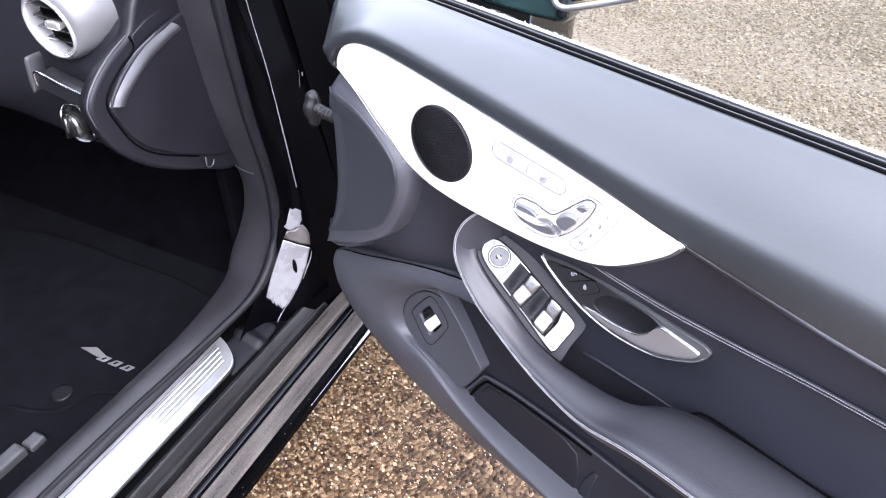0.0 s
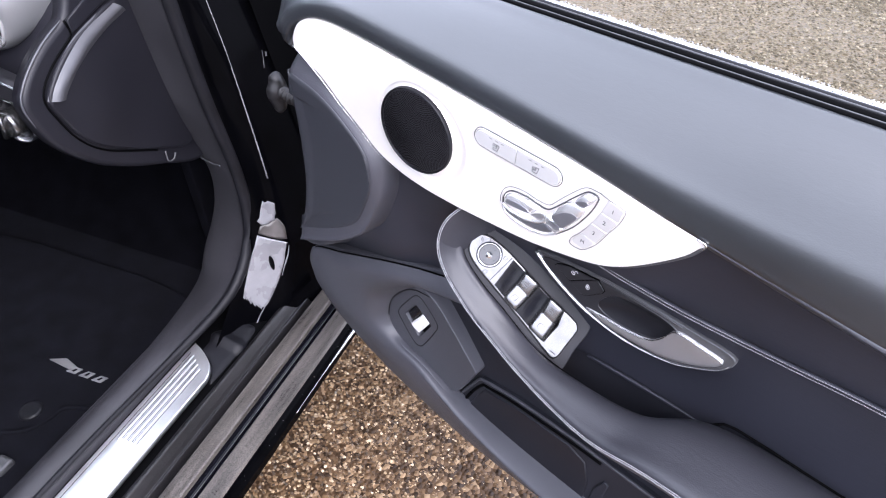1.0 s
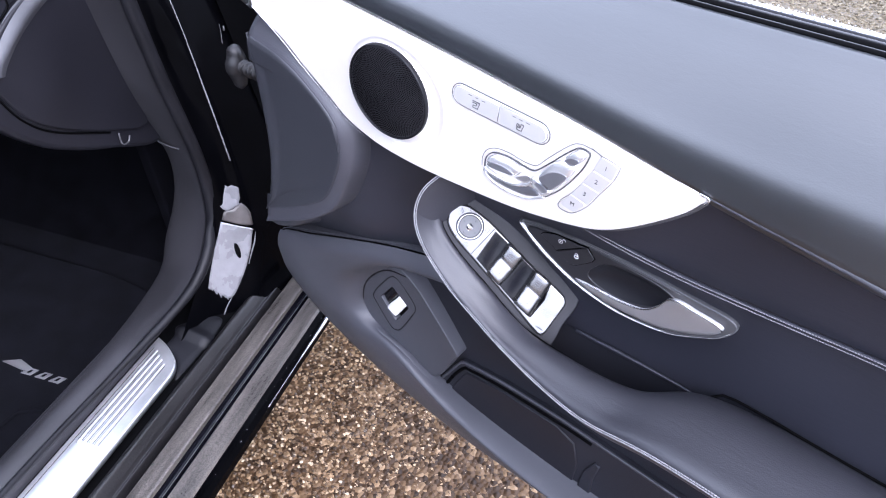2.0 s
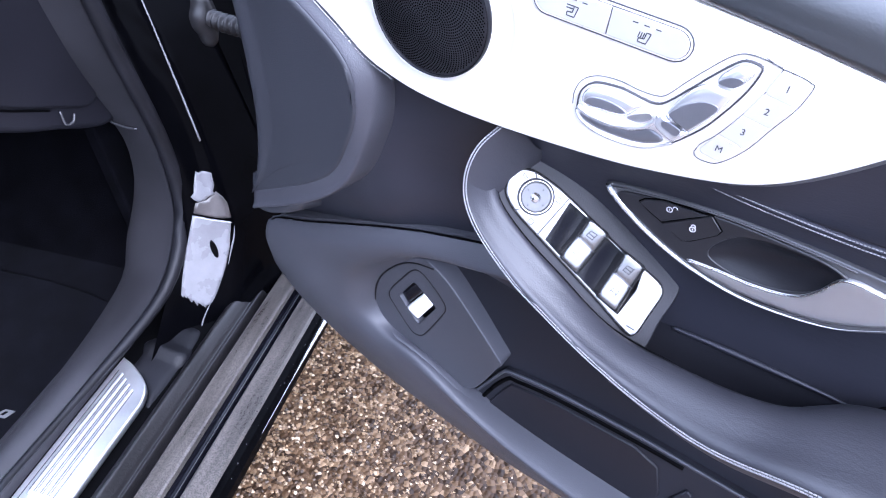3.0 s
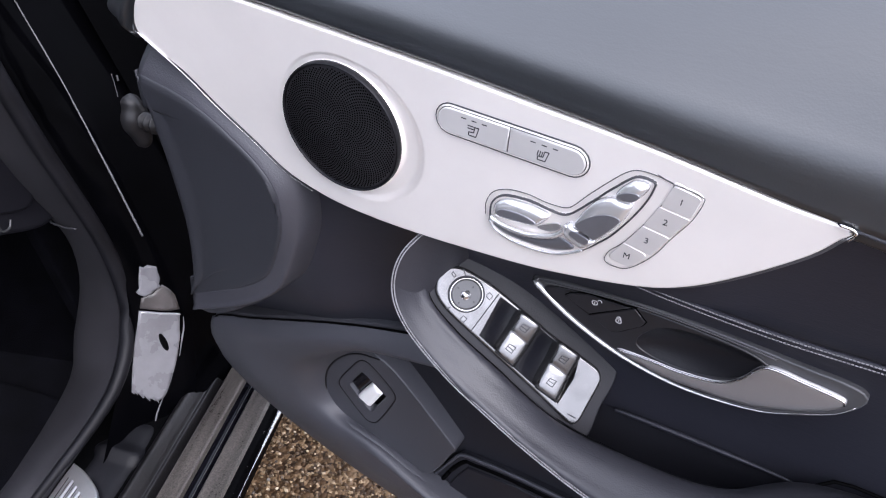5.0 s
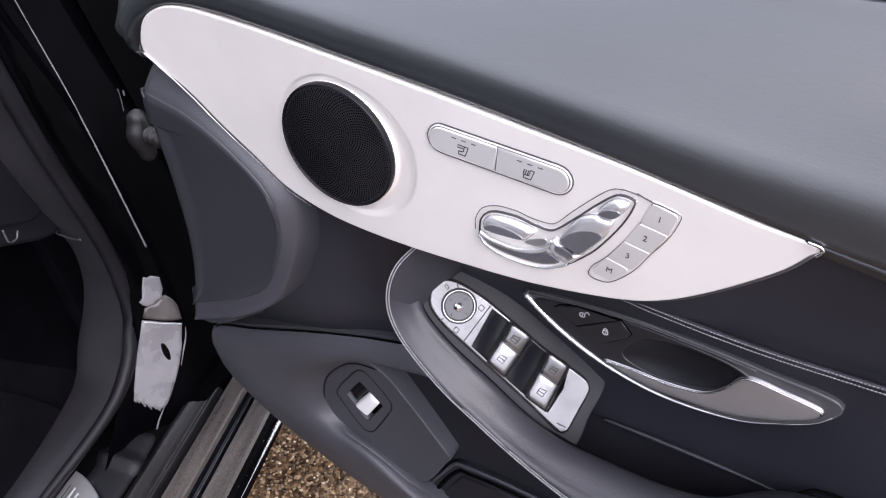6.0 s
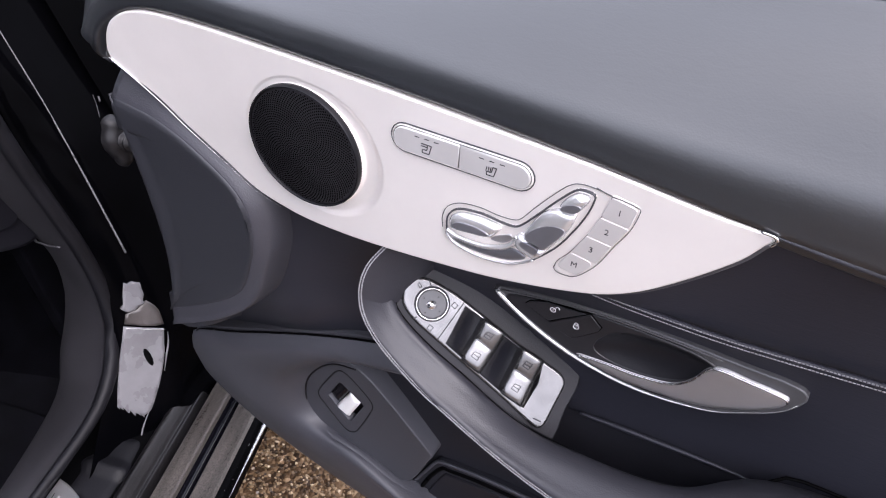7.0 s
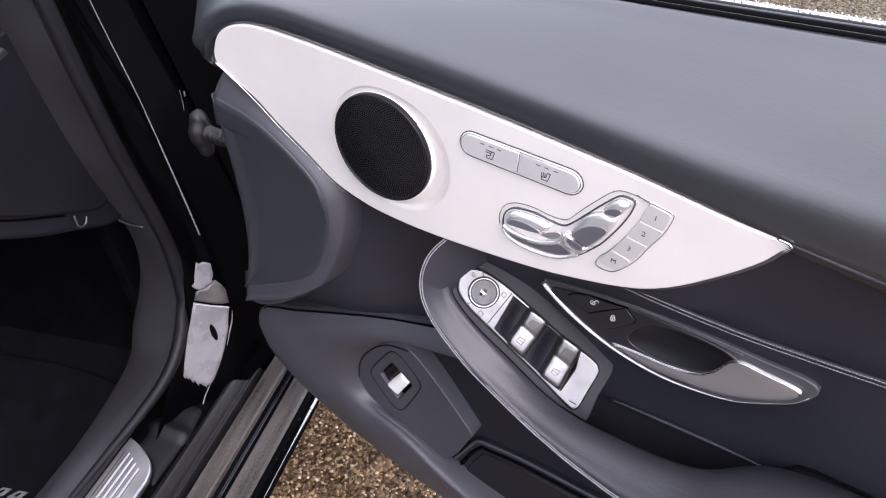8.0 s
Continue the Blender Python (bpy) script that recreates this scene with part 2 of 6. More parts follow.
def ground_material():
    m = bpy.data.materials.new("wet_brown_aggregate")
    m.use_nodes = True
    nt = m.node_tree
    p = nt.nodes["Principled BSDF"]
    geo = nt.nodes.new("ShaderNodeNewGeometry")
    v = nt.nodes.new("ShaderNodeTexVoronoi")
    v.inputs["Scale"].default_value = 110
    n = nt.nodes.new("ShaderNodeTexNoise")
    n.inputs["Scale"].default_value = 1.6
    n.inputs["Detail"].default_value = 5
    nt.links.new(geo.outputs["Position"], v.inputs["Vector"])
    nt.links.new(geo.outputs["Position"], n.inputs["Vector"])
    sep = nt.nodes.new("ShaderNodeSeparateColor")
    nt.links.new(v.outputs["Color"], sep.inputs[0])
    ramp = nt.nodes.new("ShaderNodeValToRGB")
    cr = ramp.color_ramp
    cr.elements[0].color, cr.elements[1].color = (0.024, 0.014, 0.008, 1), (0.30, 0.205, 0.12, 1)
    e = cr.elements.new(0.45)
    e.color = (0.060, 0.034, 0.017, 1)
    e = cr.elements.new(0.8)
    e.color = (0.13, 0.08, 0.043, 1)
    nt.links.new(sep.outputs[0], ramp.inputs[0])
    mr = nt.nodes.new("ShaderNodeMapRange")
    mr.inputs[1].default_value, mr.inputs[2].default_value = 0.3, 0.7
    mr.inputs[3].default_value, mr.inputs[4].default_value = 0.75, 1.25
    nt.links.new(n.outputs[0], mr.inputs[0])
    sc = nt.nodes.new("ShaderNodeVectorMath")
    sc.operation = "SCALE"
    nt.links.new(ramp.outputs[0], sc.inputs[0])
    nt.links.new(mr.outputs[0], sc.inputs["Scale"])
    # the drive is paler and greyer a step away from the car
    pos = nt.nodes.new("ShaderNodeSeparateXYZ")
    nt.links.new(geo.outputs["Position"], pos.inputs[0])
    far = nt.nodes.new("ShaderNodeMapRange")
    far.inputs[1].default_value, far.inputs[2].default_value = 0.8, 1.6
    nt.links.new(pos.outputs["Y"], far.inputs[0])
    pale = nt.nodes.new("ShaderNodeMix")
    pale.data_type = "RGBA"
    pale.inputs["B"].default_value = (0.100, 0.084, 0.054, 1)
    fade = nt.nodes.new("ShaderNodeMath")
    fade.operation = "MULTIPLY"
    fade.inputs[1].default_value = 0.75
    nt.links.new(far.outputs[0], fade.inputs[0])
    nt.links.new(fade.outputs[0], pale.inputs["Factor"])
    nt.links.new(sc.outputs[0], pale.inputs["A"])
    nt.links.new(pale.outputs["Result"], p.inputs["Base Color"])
    p.inputs["Roughness"].default_value = 0.42
    p.inputs["Specular IOR Level"].default_value = 0.22
    b = nt.nodes.new("ShaderNodeBump")
    b.inputs["Strength"].default_value = 1.0
    b.inputs["Distance"].default_value = 0.004
    b.invert = True
    nt.links.new(v.outputs["Distance"], b.inputs["Height"])
    nt.links.new(b.outputs[0], p.inputs["Normal"])
    return m


def pebble_material(name, tones, rough, spec):
    m = bpy.data.materials.new(name)
    m.use_nodes = True
    nt = m.node_tree
    p = nt.nodes["Principled BSDF"]
    geo = nt.nodes.new("ShaderNodeNewGeometry")
    ramp = nt.nodes.new("ShaderNodeValToRGB")
    cr = ramp.color_ramp
    cr.elements[0].color, cr.elements[1].color = (*tones[0], 1), (*tones[4], 1)
    for at, col in zip((0.35, 0.65, 0.88), tones[1:4]):
        e = cr.elements.new(at)
        e.color = (*col, 1)
    nt.links.new(geo.outputs["Random Per Island"], ramp.inputs[0])
    n = nt.nodes.new("ShaderNodeTexNoise")
    n.inputs["Scale"].default_value = 260
    nt.links.new(geo.outputs["Position"], n.inputs["Vector"])
    mr = nt.nodes.new("ShaderNodeMapRange")
    mr.inputs[3].default_value, mr.inputs[4].default_value = 0.7, 1.3
    nt.links.new(n.outputs[0], mr.inputs[0])
    sc = nt.nodes.new("ShaderNodeVectorMath")
    sc.operation = "SCALE"
    nt.links.new(ramp.outputs[0], sc.inputs[0])
    nt.links.new(mr.outputs[0], sc.inputs["Scale"])
    nt.links.new(sc.outputs[0], p.inputs["Base Color"])
    p.inputs["Roughness"].default_value = rough
    p.inputs["Specular IOR Level"].default_value = spec
    return m


GROUND = ground_material()
PEBBLE = pebble_material("wet_brown_pebbles", ((0.036, 0.022, 0.012), (0.092, 0.057, 0.030), (0.18, 0.117, 0.064), (0.34, 0.25, 0.15), (0.52, 0.42, 0.30)), 0.30, 0.38)
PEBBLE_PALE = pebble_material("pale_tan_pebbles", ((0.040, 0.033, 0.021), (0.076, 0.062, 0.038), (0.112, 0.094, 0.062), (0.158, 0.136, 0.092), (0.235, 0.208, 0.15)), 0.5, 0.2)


# ---- builders ----
def spline(pts, n, closed=False):
    """n points evenly spread along a Catmull-Rom curve through pts."""
    p = np.array(pts, float)
    k = len(p)
    if closed:
        q = np.vstack([p[-1], p, p[0], p[1]])
        segs = k
    else:
        q = np.vstack([2 * p[0] - p[1], p, 2 * p[-1] - p[-2]])
        segs = k - 1
    out = []
    for s in range(segs):
        a, b, c, d = q[s], q[s + 1], q[s + 2], q[s + 3]
        for t in np.linspace(0, 1, 12, endpoint=False):
            out.append(0.5 * (2 * b + (c - a) * t + (2 * a - 5 * b + 4 * c - d) * t * t + (3 * b - a - 3 * c + d) * t ** 3))
    out.append(p[0] if closed else p[-1])
    out = np.array(out)
    length = np.concatenate([[0], np.cumsum(np.linalg.norm(np.diff(out, axis=0), axis=1))])
    want = np.linspace(0, length[-1], n, endpoint=not closed)
    return np.stack([np.interp(want, length, out[:, i]) for i in range(p.shape[1])], axis=1)


def link(name, verts, faces, mat, parent=None, label="", smooth=True):
    me = bpy.data.meshes.new(name)
    me.from_pydata([tuple(map(float, v)) for v in verts], [], faces)
    bm = bmesh.new()
    bm.from_mesh(me)
    bmesh.ops.recalc_face_normals(bm, faces=bm.faces)
    bm.to_mesh(me)
    bm.free()
    me.materials.append(mat)
    if smooth:
        me.polygons.foreach_set("use_smooth", [True] * len(me.polygons))
    ob = new(name, me)
    if parent:
        ob.parent = parent
    if label:
        ob["label"] = label
    return ob


def part(name, bm, mat, parent, label="", smooth=True):
    me = bpy.data.meshes.new(name)
    bmesh.ops.recalc_face_normals(bm, faces=bm.faces)
    bm.to_mesh(me)
    bm.free()
    me.materials.append(mat)
    if smooth:
        me.polygons.foreach_set("use_smooth", [True] * len(me.polygons))
    ob = new(name, me)
    ob.parent = parent
    if label:
        ob["label"] = label
    return ob


def loft(name, curves, nu, nv, mat, parent, label="", shell=0.0, away=(0, 1, 0)):
    """A smooth skin over curves that run side by side; shell gives it thickness towards away."""
    rows = np.array([spline(c, nu) for c in curves])
    cols = np.array([spline(rows[:, i], nv) for i in range(nu)])
    verts = cols.reshape(-1, 3)
    faces = [(i * nv + j, (i + 1) * nv + j, (i + 1) * nv + j + 1, i * nv + j + 1) for i in range(nu - 1) for j in range(nv - 1)]
    if shell:
        m = len(verts)
        verts = np.vstack([verts, verts + shell * np.array(away, float)])
        faces += [tuple(m + k for k in reversed(f)) for f in faces]
        rim = [i * nv for i in range(nu)] + [(nu - 1) * nv + j for j in range(1, nv)] + [i * nv + nv - 1 for i in range(nu - 2, -1, -1)] + [j for j in range(nv - 2, 0, -1)]
        faces += [(a, b, b + m, a + m) for a, b in zip(rim, rim[1:] + rim[:1])]
    return link(name, verts, faces, mat, parent, label)


def inset(o, d):
    """The closed outline o, moved inwards by d."""
    t = np.roll(o, -1, 0) - np.roll(o, 1, 0)
    t /= np.maximum(np.linalg.norm(t, axis=1, keepdims=True), 1e-9)
    nrm = np.stack([-t[:, 1], t[:, 0]], 1)
    area = np.sum(o[:, 0] * np.roll(o[:, 1], -1) - np.roll(o[:, 0], -1) * o[:, 1])
    return o + nrm * d * (1 if area > 0 else -1)


def place(fr, xy, h):
    org, ax, ay, an = fr
    return org + np.outer(xy[:, 0], ax) + np.outer(xy[:, 1], ay) + h * an


def slab(name, outline, fr, low, high, mat, parent, label="", bevel=0.001, n=48, curved=True, steps=3, dome=0.0):
    """A plate with a rounded rim, from height low to high over the frame fr."""
    o = spline(outline, n, closed=True) if curved else np.array(outline, float)
    k = len(o)
    rings = [place(fr, o, low), place(fr, o, high - bevel)]
    for s in range(1, steps + 1):
        a = s / steps * math.pi / 2
        rings.append(place(fr, inset(o, bevel * (1 - math.cos(a))), high - bevel + bevel * math.sin(a)))
    if dome:
        mid = o.mean(0)
        for s in (0.8, 0.55, 0.25):
            rings.append(place(fr, mid + (inset(o, bevel) - mid) * s, high + dome * (1 - s * s)))
    verts = np.vstack(rings)
    faces = [(r * k + i, r * k + (i + 1) % k, (r + 1) * k + (i + 1) % k, (r + 1) * k + i) for r in range(len(rings) - 1) for i in range(k)]
    faces.append(tuple((len(rings) - 1) * k + i for i in range(k)))
    faces.append(tuple(reversed(range(k))))
    ob = link(name, verts, faces, mat, parent, label)
    ob.data.polygons[len(faces) - 2].use_smooth = bool(dome)
    return ob


def inside(o, q):
    """Which of the points q lie inside the closed outline o, and how far from its edge."""
    a, b = o[None], np.roll(o, -1, 0)[None]
    p = q[:, None]
    cross = ((a[..., 1] > p[..., 1]) != (b[..., 1] > p[..., 1])) & (p[..., 0] < (b[..., 0] - a[..., 0]) * (p[..., 1] - a[..., 1]) / np.where(b[..., 1] == a[..., 1], 1e-12, b[..., 1] - a[..., 1]) + a[..., 0])
    ab = b - a
    t = np.clip(((p - a) * ab).sum(-1) / np.maximum((ab * ab).sum(-1), 1e-18), 0, 1)
    far = np.linalg.norm(p - a - t[..., None] * ab, axis=-1).min(1)
    return cross.sum(1) % 2 == 1, far


def filled(o, step):
    """Even triangles that fill the closed outline o: points, faces, distance from the edge."""
    lo, hi = o.min(0), o.max(0)
    rows = [(x + (j % 2) * step / 2, y) for j, y in enumerate(np.arange(lo[1], hi[1], step * 0.866)) for x in np.arange(lo[0], hi[0], step)]
    q = np.array(rows)
    within, far = inside(o, q)
    pts = np.vstack([o, q[within & (far > 0.55 * step)]])
    k = len(o)
    out, _, tris, *_ = geometry.delaunay_2d_cdt([Vector(p) for p in pts], [(i, (i + 1) % k) for i in range(k)], [], 1, 1e-7)
    out = np.array([(v.x, v.y) for v in out])
    return out, [tuple(f) for f in tris], inside(o, out)[1]


def skirted(name, top, tris, foot, mat, parent, label):
    """A sheet with its open edge drawn down to the points foot."""
    count = {}
    for f in tris:
        for a, b in zip(f, f[1:] + f[:1]):
            count[(a, b)] = count.get((a, b), 0) + 1
    rim = [(a, b) for a, b in count if (b, a) not in count]
    m = len(top)
    return link(name, np.vstack([top, foot]), list(tris) + [(b, a, a + m, b + m) for a, b in rim], mat, parent, label)


def pillow(name, outline, fr, low, high, bulge, reach, mat, parent, label="", n=90, step=0.0012, curved=True, sag=None):
    """A plate whose face swells from its edge, by bulge within reach of it."""
    o = spline(outline, n, closed=True) if curved else np.array(outline, float)
    q, tris, far = filled(o, step)
    h = high - bulge * (1 - np.clip(far / reach, 0, 1)) ** 2
    if sag:
        h = h + np.array([sag(x, y) for x, y in q])
    top = place(fr, q, 0) + h[:, None] * fr[3]
    return skirted(name, top, tris, place(fr, q, low), mat, parent, label)


def wrapped(name, outline, fr, body, lift, mat, parent, label="", step=0.004):
    """A thin patch that lies on the surface of body, seen along the frame's normal."""
    q, tris, _ = filled(np.array(outline, float), step)
    tree = BVHTree.FromObject(body, bpy.context.evaluated_depsgraph_get())
    top = []
    for p in place(fr, q, 0.05):
        hit, normal, *_ = tree.ray_cast(Vector(p), Vector(-fr[3]), 0.1)
        top.append(np.array(hit) if hit else p - 0.05 * fr[3])
    top = np.array(top) + lift * fr[3]
    return skirted(name, top, tris, top - 0.003 * fr[3], mat, parent, label)


def ring(name, outline, fr, width, low, high, mat, parent, label="", n=64, curved=True):
    """A raised rim of the given width inside a closed outline, rounded on top."""
    o = spline(outline, n, closed=True) if curved else np.array(outline, float)
    k = len(o)
    rings = [place(fr, o, low)]
    for s in range(7):
        a = math.pi * s / 6
        rings.append(place(fr, inset(o, width * (0.5 - 0.5 * math.cos(a))), low + (high - low) * (0.35 + 0.65 * math.sin(a))))
    rings.append(place(fr, inset(o, width), low))
    verts = np.vstack(rings)
    m = len(rings)
    faces = [(r * k + i, r * k + (i + 1) % k, ((r + 1) % m) * k + (i + 1) % k, ((r + 1) % m) * k + i) for r in range(m) for i in range(k)]
    return link(name, verts, faces, mat, parent, label)


def pierced(name, outline, hole, fr, low, high, mat, parent, label="", bevel=0.001, n=96):
    """A plate with a rounded rim and one opening right through it."""
    o, q = spline(outline, n, closed=True), np.array(hole, float)
    bm = bmesh.new()
    def loop(xy, h):
        return [bm.verts.new(Vector(p)) for p in place(fr, xy, h)]
    def skin(a, b):
        for i in range(len(a)):
            bm.faces.new((a[i], a[(i + 1) % len(a)], b[(i + 1) % len(a)], b[i]))
    rim = loop(o, low)
    for s in range(4):
        a = s / 3 * math.pi / 2
        nxt = loop(inset(o, bevel * (1 - math.cos(a))), high - bevel + bevel * math.sin(a))
        skin(rim, nxt)
        rim = nxt
    mouth, edge, foot = loop(q, high), loop(inset(q, 0.0004), high - 0.0006), loop(inset(q, 0.0004), low)
    skin(mouth, edge)
    skin(edge, foot)
    edges = [bm.edges.get((l[i], l[(i + 1) % len(l)])) or bm.edges.new((l[i], l[(i + 1) % len(l)])) for l in (rim, mouth) for i in range(len(l))]
    flat = bmesh.ops.triangle_fill(bm, edges=edges, use_beauty=True)["geom"]
    ob = part(name, bm, mat, parent, label)
    for p in ob.data.polygons:
        p.use_smooth = len(p.vertices) == 4
    return ob


def tube(name, pts, radius, mat, parent, label="", n=40, sides=8, taper=None, closed=False, flat=1.0):
    p = spline(pts, n, closed)
    verts, faces = [], []
    for i in range(n):
        a = p[(i - 1) % n] if closed or i else p[0]
        b = p[(i + 1) % n] if closed or i < n - 1 else p[-1]
        t = (b - a) / max(np.linalg.norm(b - a), 1e-9)
        up = np.array([0, 0, 1.0]) if abs(t[2]) < 0.9 else np.array([1.0, 0, 0])
        s = np.cross(t, up)
        s /= np.linalg.norm(s)
        w = np.cross(s, t)
        r = radius * (taper(i / (n - 1)) if taper else 1)
        for j in range(sides):
            c = 2 * math.pi * j / sides
            verts.append(p[i] + r * (math.cos(c) * s + flat * math.sin(c) * w))
    for i in range(n if closed else n - 1):
        for j in range(sides):
            k = (i + 1) % n
            faces.append((i * sides + j, i * sides + (j + 1) % sides, k * sides + (j + 1) % sides, k * sides + j))
    if not closed:
        faces += [tuple(range(sides)), tuple((n - 1) * sides + j for j in reversed(range(sides)))]
    return link(name, verts, faces, mat, parent, label)


def sweep(name, profile, start, end, mat, parent, label="", soft=False):
    """A (r, z) profile of the car drawn along its length from start to end."""
    k = len(profile)
    if soft:
        k = 8 * len(profile)
        profile = spline(profile, k)
    verts = [car_at(f, r, z) for f in (start, end) for r, z in profile]
    faces = [(i, i + 1, k + i + 1, k + i) for i in range(k - 1)]
    return link(name, verts, faces, mat, parent, label, smooth=soft)


def solid_box(name, low, high, mat, parent, to=None, bevel=0.004, label=""):
    bm = bmesh.new()
    bmesh.ops.create_cube(bm, size=1)
    for v in bm.verts:
        v.co = Vector([lo + (c + 0.5) * (hi - lo) for c, lo, hi in zip(v.co, low, high)])
    bmesh.ops.bevel(bm, geom=bm.edges[:], offset=bevel, segments=2, affect="EDGES", profile=0.5)
    if to:
        for v in bm.verts:
            v.co = Vector(to(*v.co))
    return part(name, bm, mat, parent, label, smooth=False)


def thing(name, label, category, group="", at=(0, 0, 0)):
    ob = new(name)
    ob.empty_display_size = 0.05
    return tagged(ob, label, category, group)


def rounded(quad, r):
    """A convex outline with its corners turned into arcs of radius r."""
    q, out = np.array(quad, float), []
    for k in range(len(q)):
        a, b, c = q[k - 1], q[k], q[(k + 1) % len(q)]
        d0, d1 = (a - b) / np.linalg.norm(a - b), (c - b) / np.linalg.norm(c - b)
        half = math.acos(max(-1, min(1, float(d0 @ d1)))) / 2
        mid = (d0 + d1) / np.linalg.norm(d0 + d1)
        centre = b + mid * r / math.sin(half)
        p0, p1 = b + d0 * r / math.tan(half), b + d1 * r / math.tan(half)
        for s in np.linspace(0, 1, 6):
            v = (1 - s) * p0 + s * p1 - centre
            out.append(tuple(centre + v / np.linalg.norm(v) * r))
    return out


def drops(name, spots, small, large, parent, label, seed):
    """Rounded water drops of mixed size at the given spots, joined into one mesh."""
    rng = np.random.RandomState(seed)
    verts, faces = [], []
    for p in spots:
        r = small + (large - small) * rng.rand() ** 3
        o = len(verts)
        verts.append((p[0], p[1], p[2] + r))
        for up, out in ((0.75, 0.66), (0.2, 1.0), (-0.6, 0.75)):
            for k in range(7):
                a = 2 * math.pi * k / 7
                verts.append((p[0] + r * out * math.cos(a), p[1] + r * out * math.sin(a), p[2] + r * up))
        faces += [(o, o + 1 + k, o + 1 + (k + 1) % 7) for k in range(7)]
        faces += [(o + 1 + 7 * j + k, o + 8 + 7 * j + k, o + 8 + 7 * j + (k + 1) % 7, o + 1 + 7 * j + (k + 1) % 7) for j in range(2) for k in range(7)]
    ob = link(name, verts, faces, DROP, parent, label)
    ob["kind"] = "stuff"
    return ob


def circle(cx, cy, r, n=24):
    return [(cx + r * math.cos(2 * math.pi * i / n), cy + r * math.sin(2 * math.pi * i / n)) for i in range(n)]


# the car's own axes: f ahead, r to its right, z up; the open door runs along world x
AHEAD, RIGHT = np.array([-0.357, 0.934]), np.array([0.934, 0.357])


def car_at(f, r, z):
    return (AHEAD[0] * f + RIGHT[0] * r, AHEAD[1] * f + RIGHT[1] * r, z)


def frame_of(org, ax, ay):
    ax, ay = np.array(ax, float), np.array(ay, float)
    ax /= np.linalg.norm(ax)
    an = np.cross(ax, ay)
    an /= np.linalg.norm(an)
    return np.array(org, float), ax, np.cross(an, ax), an


TRIM = frame_of((0, -0.0334, 0), (1, 0.056, 0), (0, 0, 1))
MID = frame_of((0, 0.025, 0), (1, 0, 0), (0, 0, 1))
LOW = frame_of((0, 0.024, 0), (1, 0, 0), (0, 0, 1))
DECK = frame_of((0.271, 0.005, 0.762), (0.771, 0.107, -0.628), (0.34, 0.765, 0.547))


# ---- ground: one sheet to the horizon, with loose stones where the camera comes near ----
def build_ground():
    n = 60
    xs = np.concatenate([[-400, -60, -15], np.linspace(-3, 3, n - 6), [15, 60, 400]])
    verts = [(x, y, 0.004 * noise.noise(Vector((x * 1.5, y * 1.5, 0))) if abs(x) < 4 and abs(y) < 4 else 0) for x in xs for y in xs]
    faces = [(i * n + j, (i + 1) * n + j, (i + 1) * n + j + 1, i * n + j + 1) for i in range(n - 1) for j in range(n - 1)]
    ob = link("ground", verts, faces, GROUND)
    return tagged(ob, "wet brown resin-bound gravel drive with small stones", "ground", kind="structure")


def build_stones():
    """Small faceted stones pressed into the drive."""
    rng = np.random.RandomState(5)
    base = np.array([(0, 0, 1), (1, 0, 0.15), (0.31, 0.95, 0.1), (-0.81, 0.59, 0.2), (-0.81, -0.59, 0.1), (0.31, -0.95, 0.18), (0.75, 0.55, 0.7), (-0.65, 0.1, 0.75), (0.2, -0.7, 0.72)])
    tris = [(0, 6, 7), (0, 7, 8), (0, 8, 6), (6, 1, 2), (6, 2, 7), (7, 2, 3), (7, 3, 4), (7, 4, 8), (8, 4, 5), (8, 5, 1), (8, 1, 6)]
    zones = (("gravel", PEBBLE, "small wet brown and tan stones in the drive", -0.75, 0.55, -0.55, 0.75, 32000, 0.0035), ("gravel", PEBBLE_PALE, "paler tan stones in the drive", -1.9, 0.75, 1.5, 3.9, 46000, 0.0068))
    for name, mat, label, x0, x1, y0, y1, count, size in zones:
        verts, faces = [], []
        x, y = rng.uniform(x0, x1, count) + rng.normal(0, 30 * size, count), rng.uniform(y0, y1, count) + rng.normal(0, 30 * size, count)
        s = size * rng.uniform(0.55, 1.25, count)
        turn = rng.uniform(0, 6.28, count)
        for i in range(count):
            c, d = math.cos(turn[i]) * s[i], math.sin(turn[i]) * s[i]
            b = base * rng.uniform(0.75, 1.2, 9)[:, None]
            o = len(verts)
            for px, py, pz in b:
                verts.append((x[i] + c * px - d * py, y[i] + (d * px + c * py) * 0.8, -0.001 + 0.75 * s[i] * pz))
            faces += [(a + o, e + o, g + o) for a, e, g in tris]
        me = bpy.data.meshes.new(name)
        me.from_pydata(verts, [], faces)
        me.materials.append(mat)
        tagged(new(name, me), label, "gravel", kind="stuff")


build_ground()
build_stones()


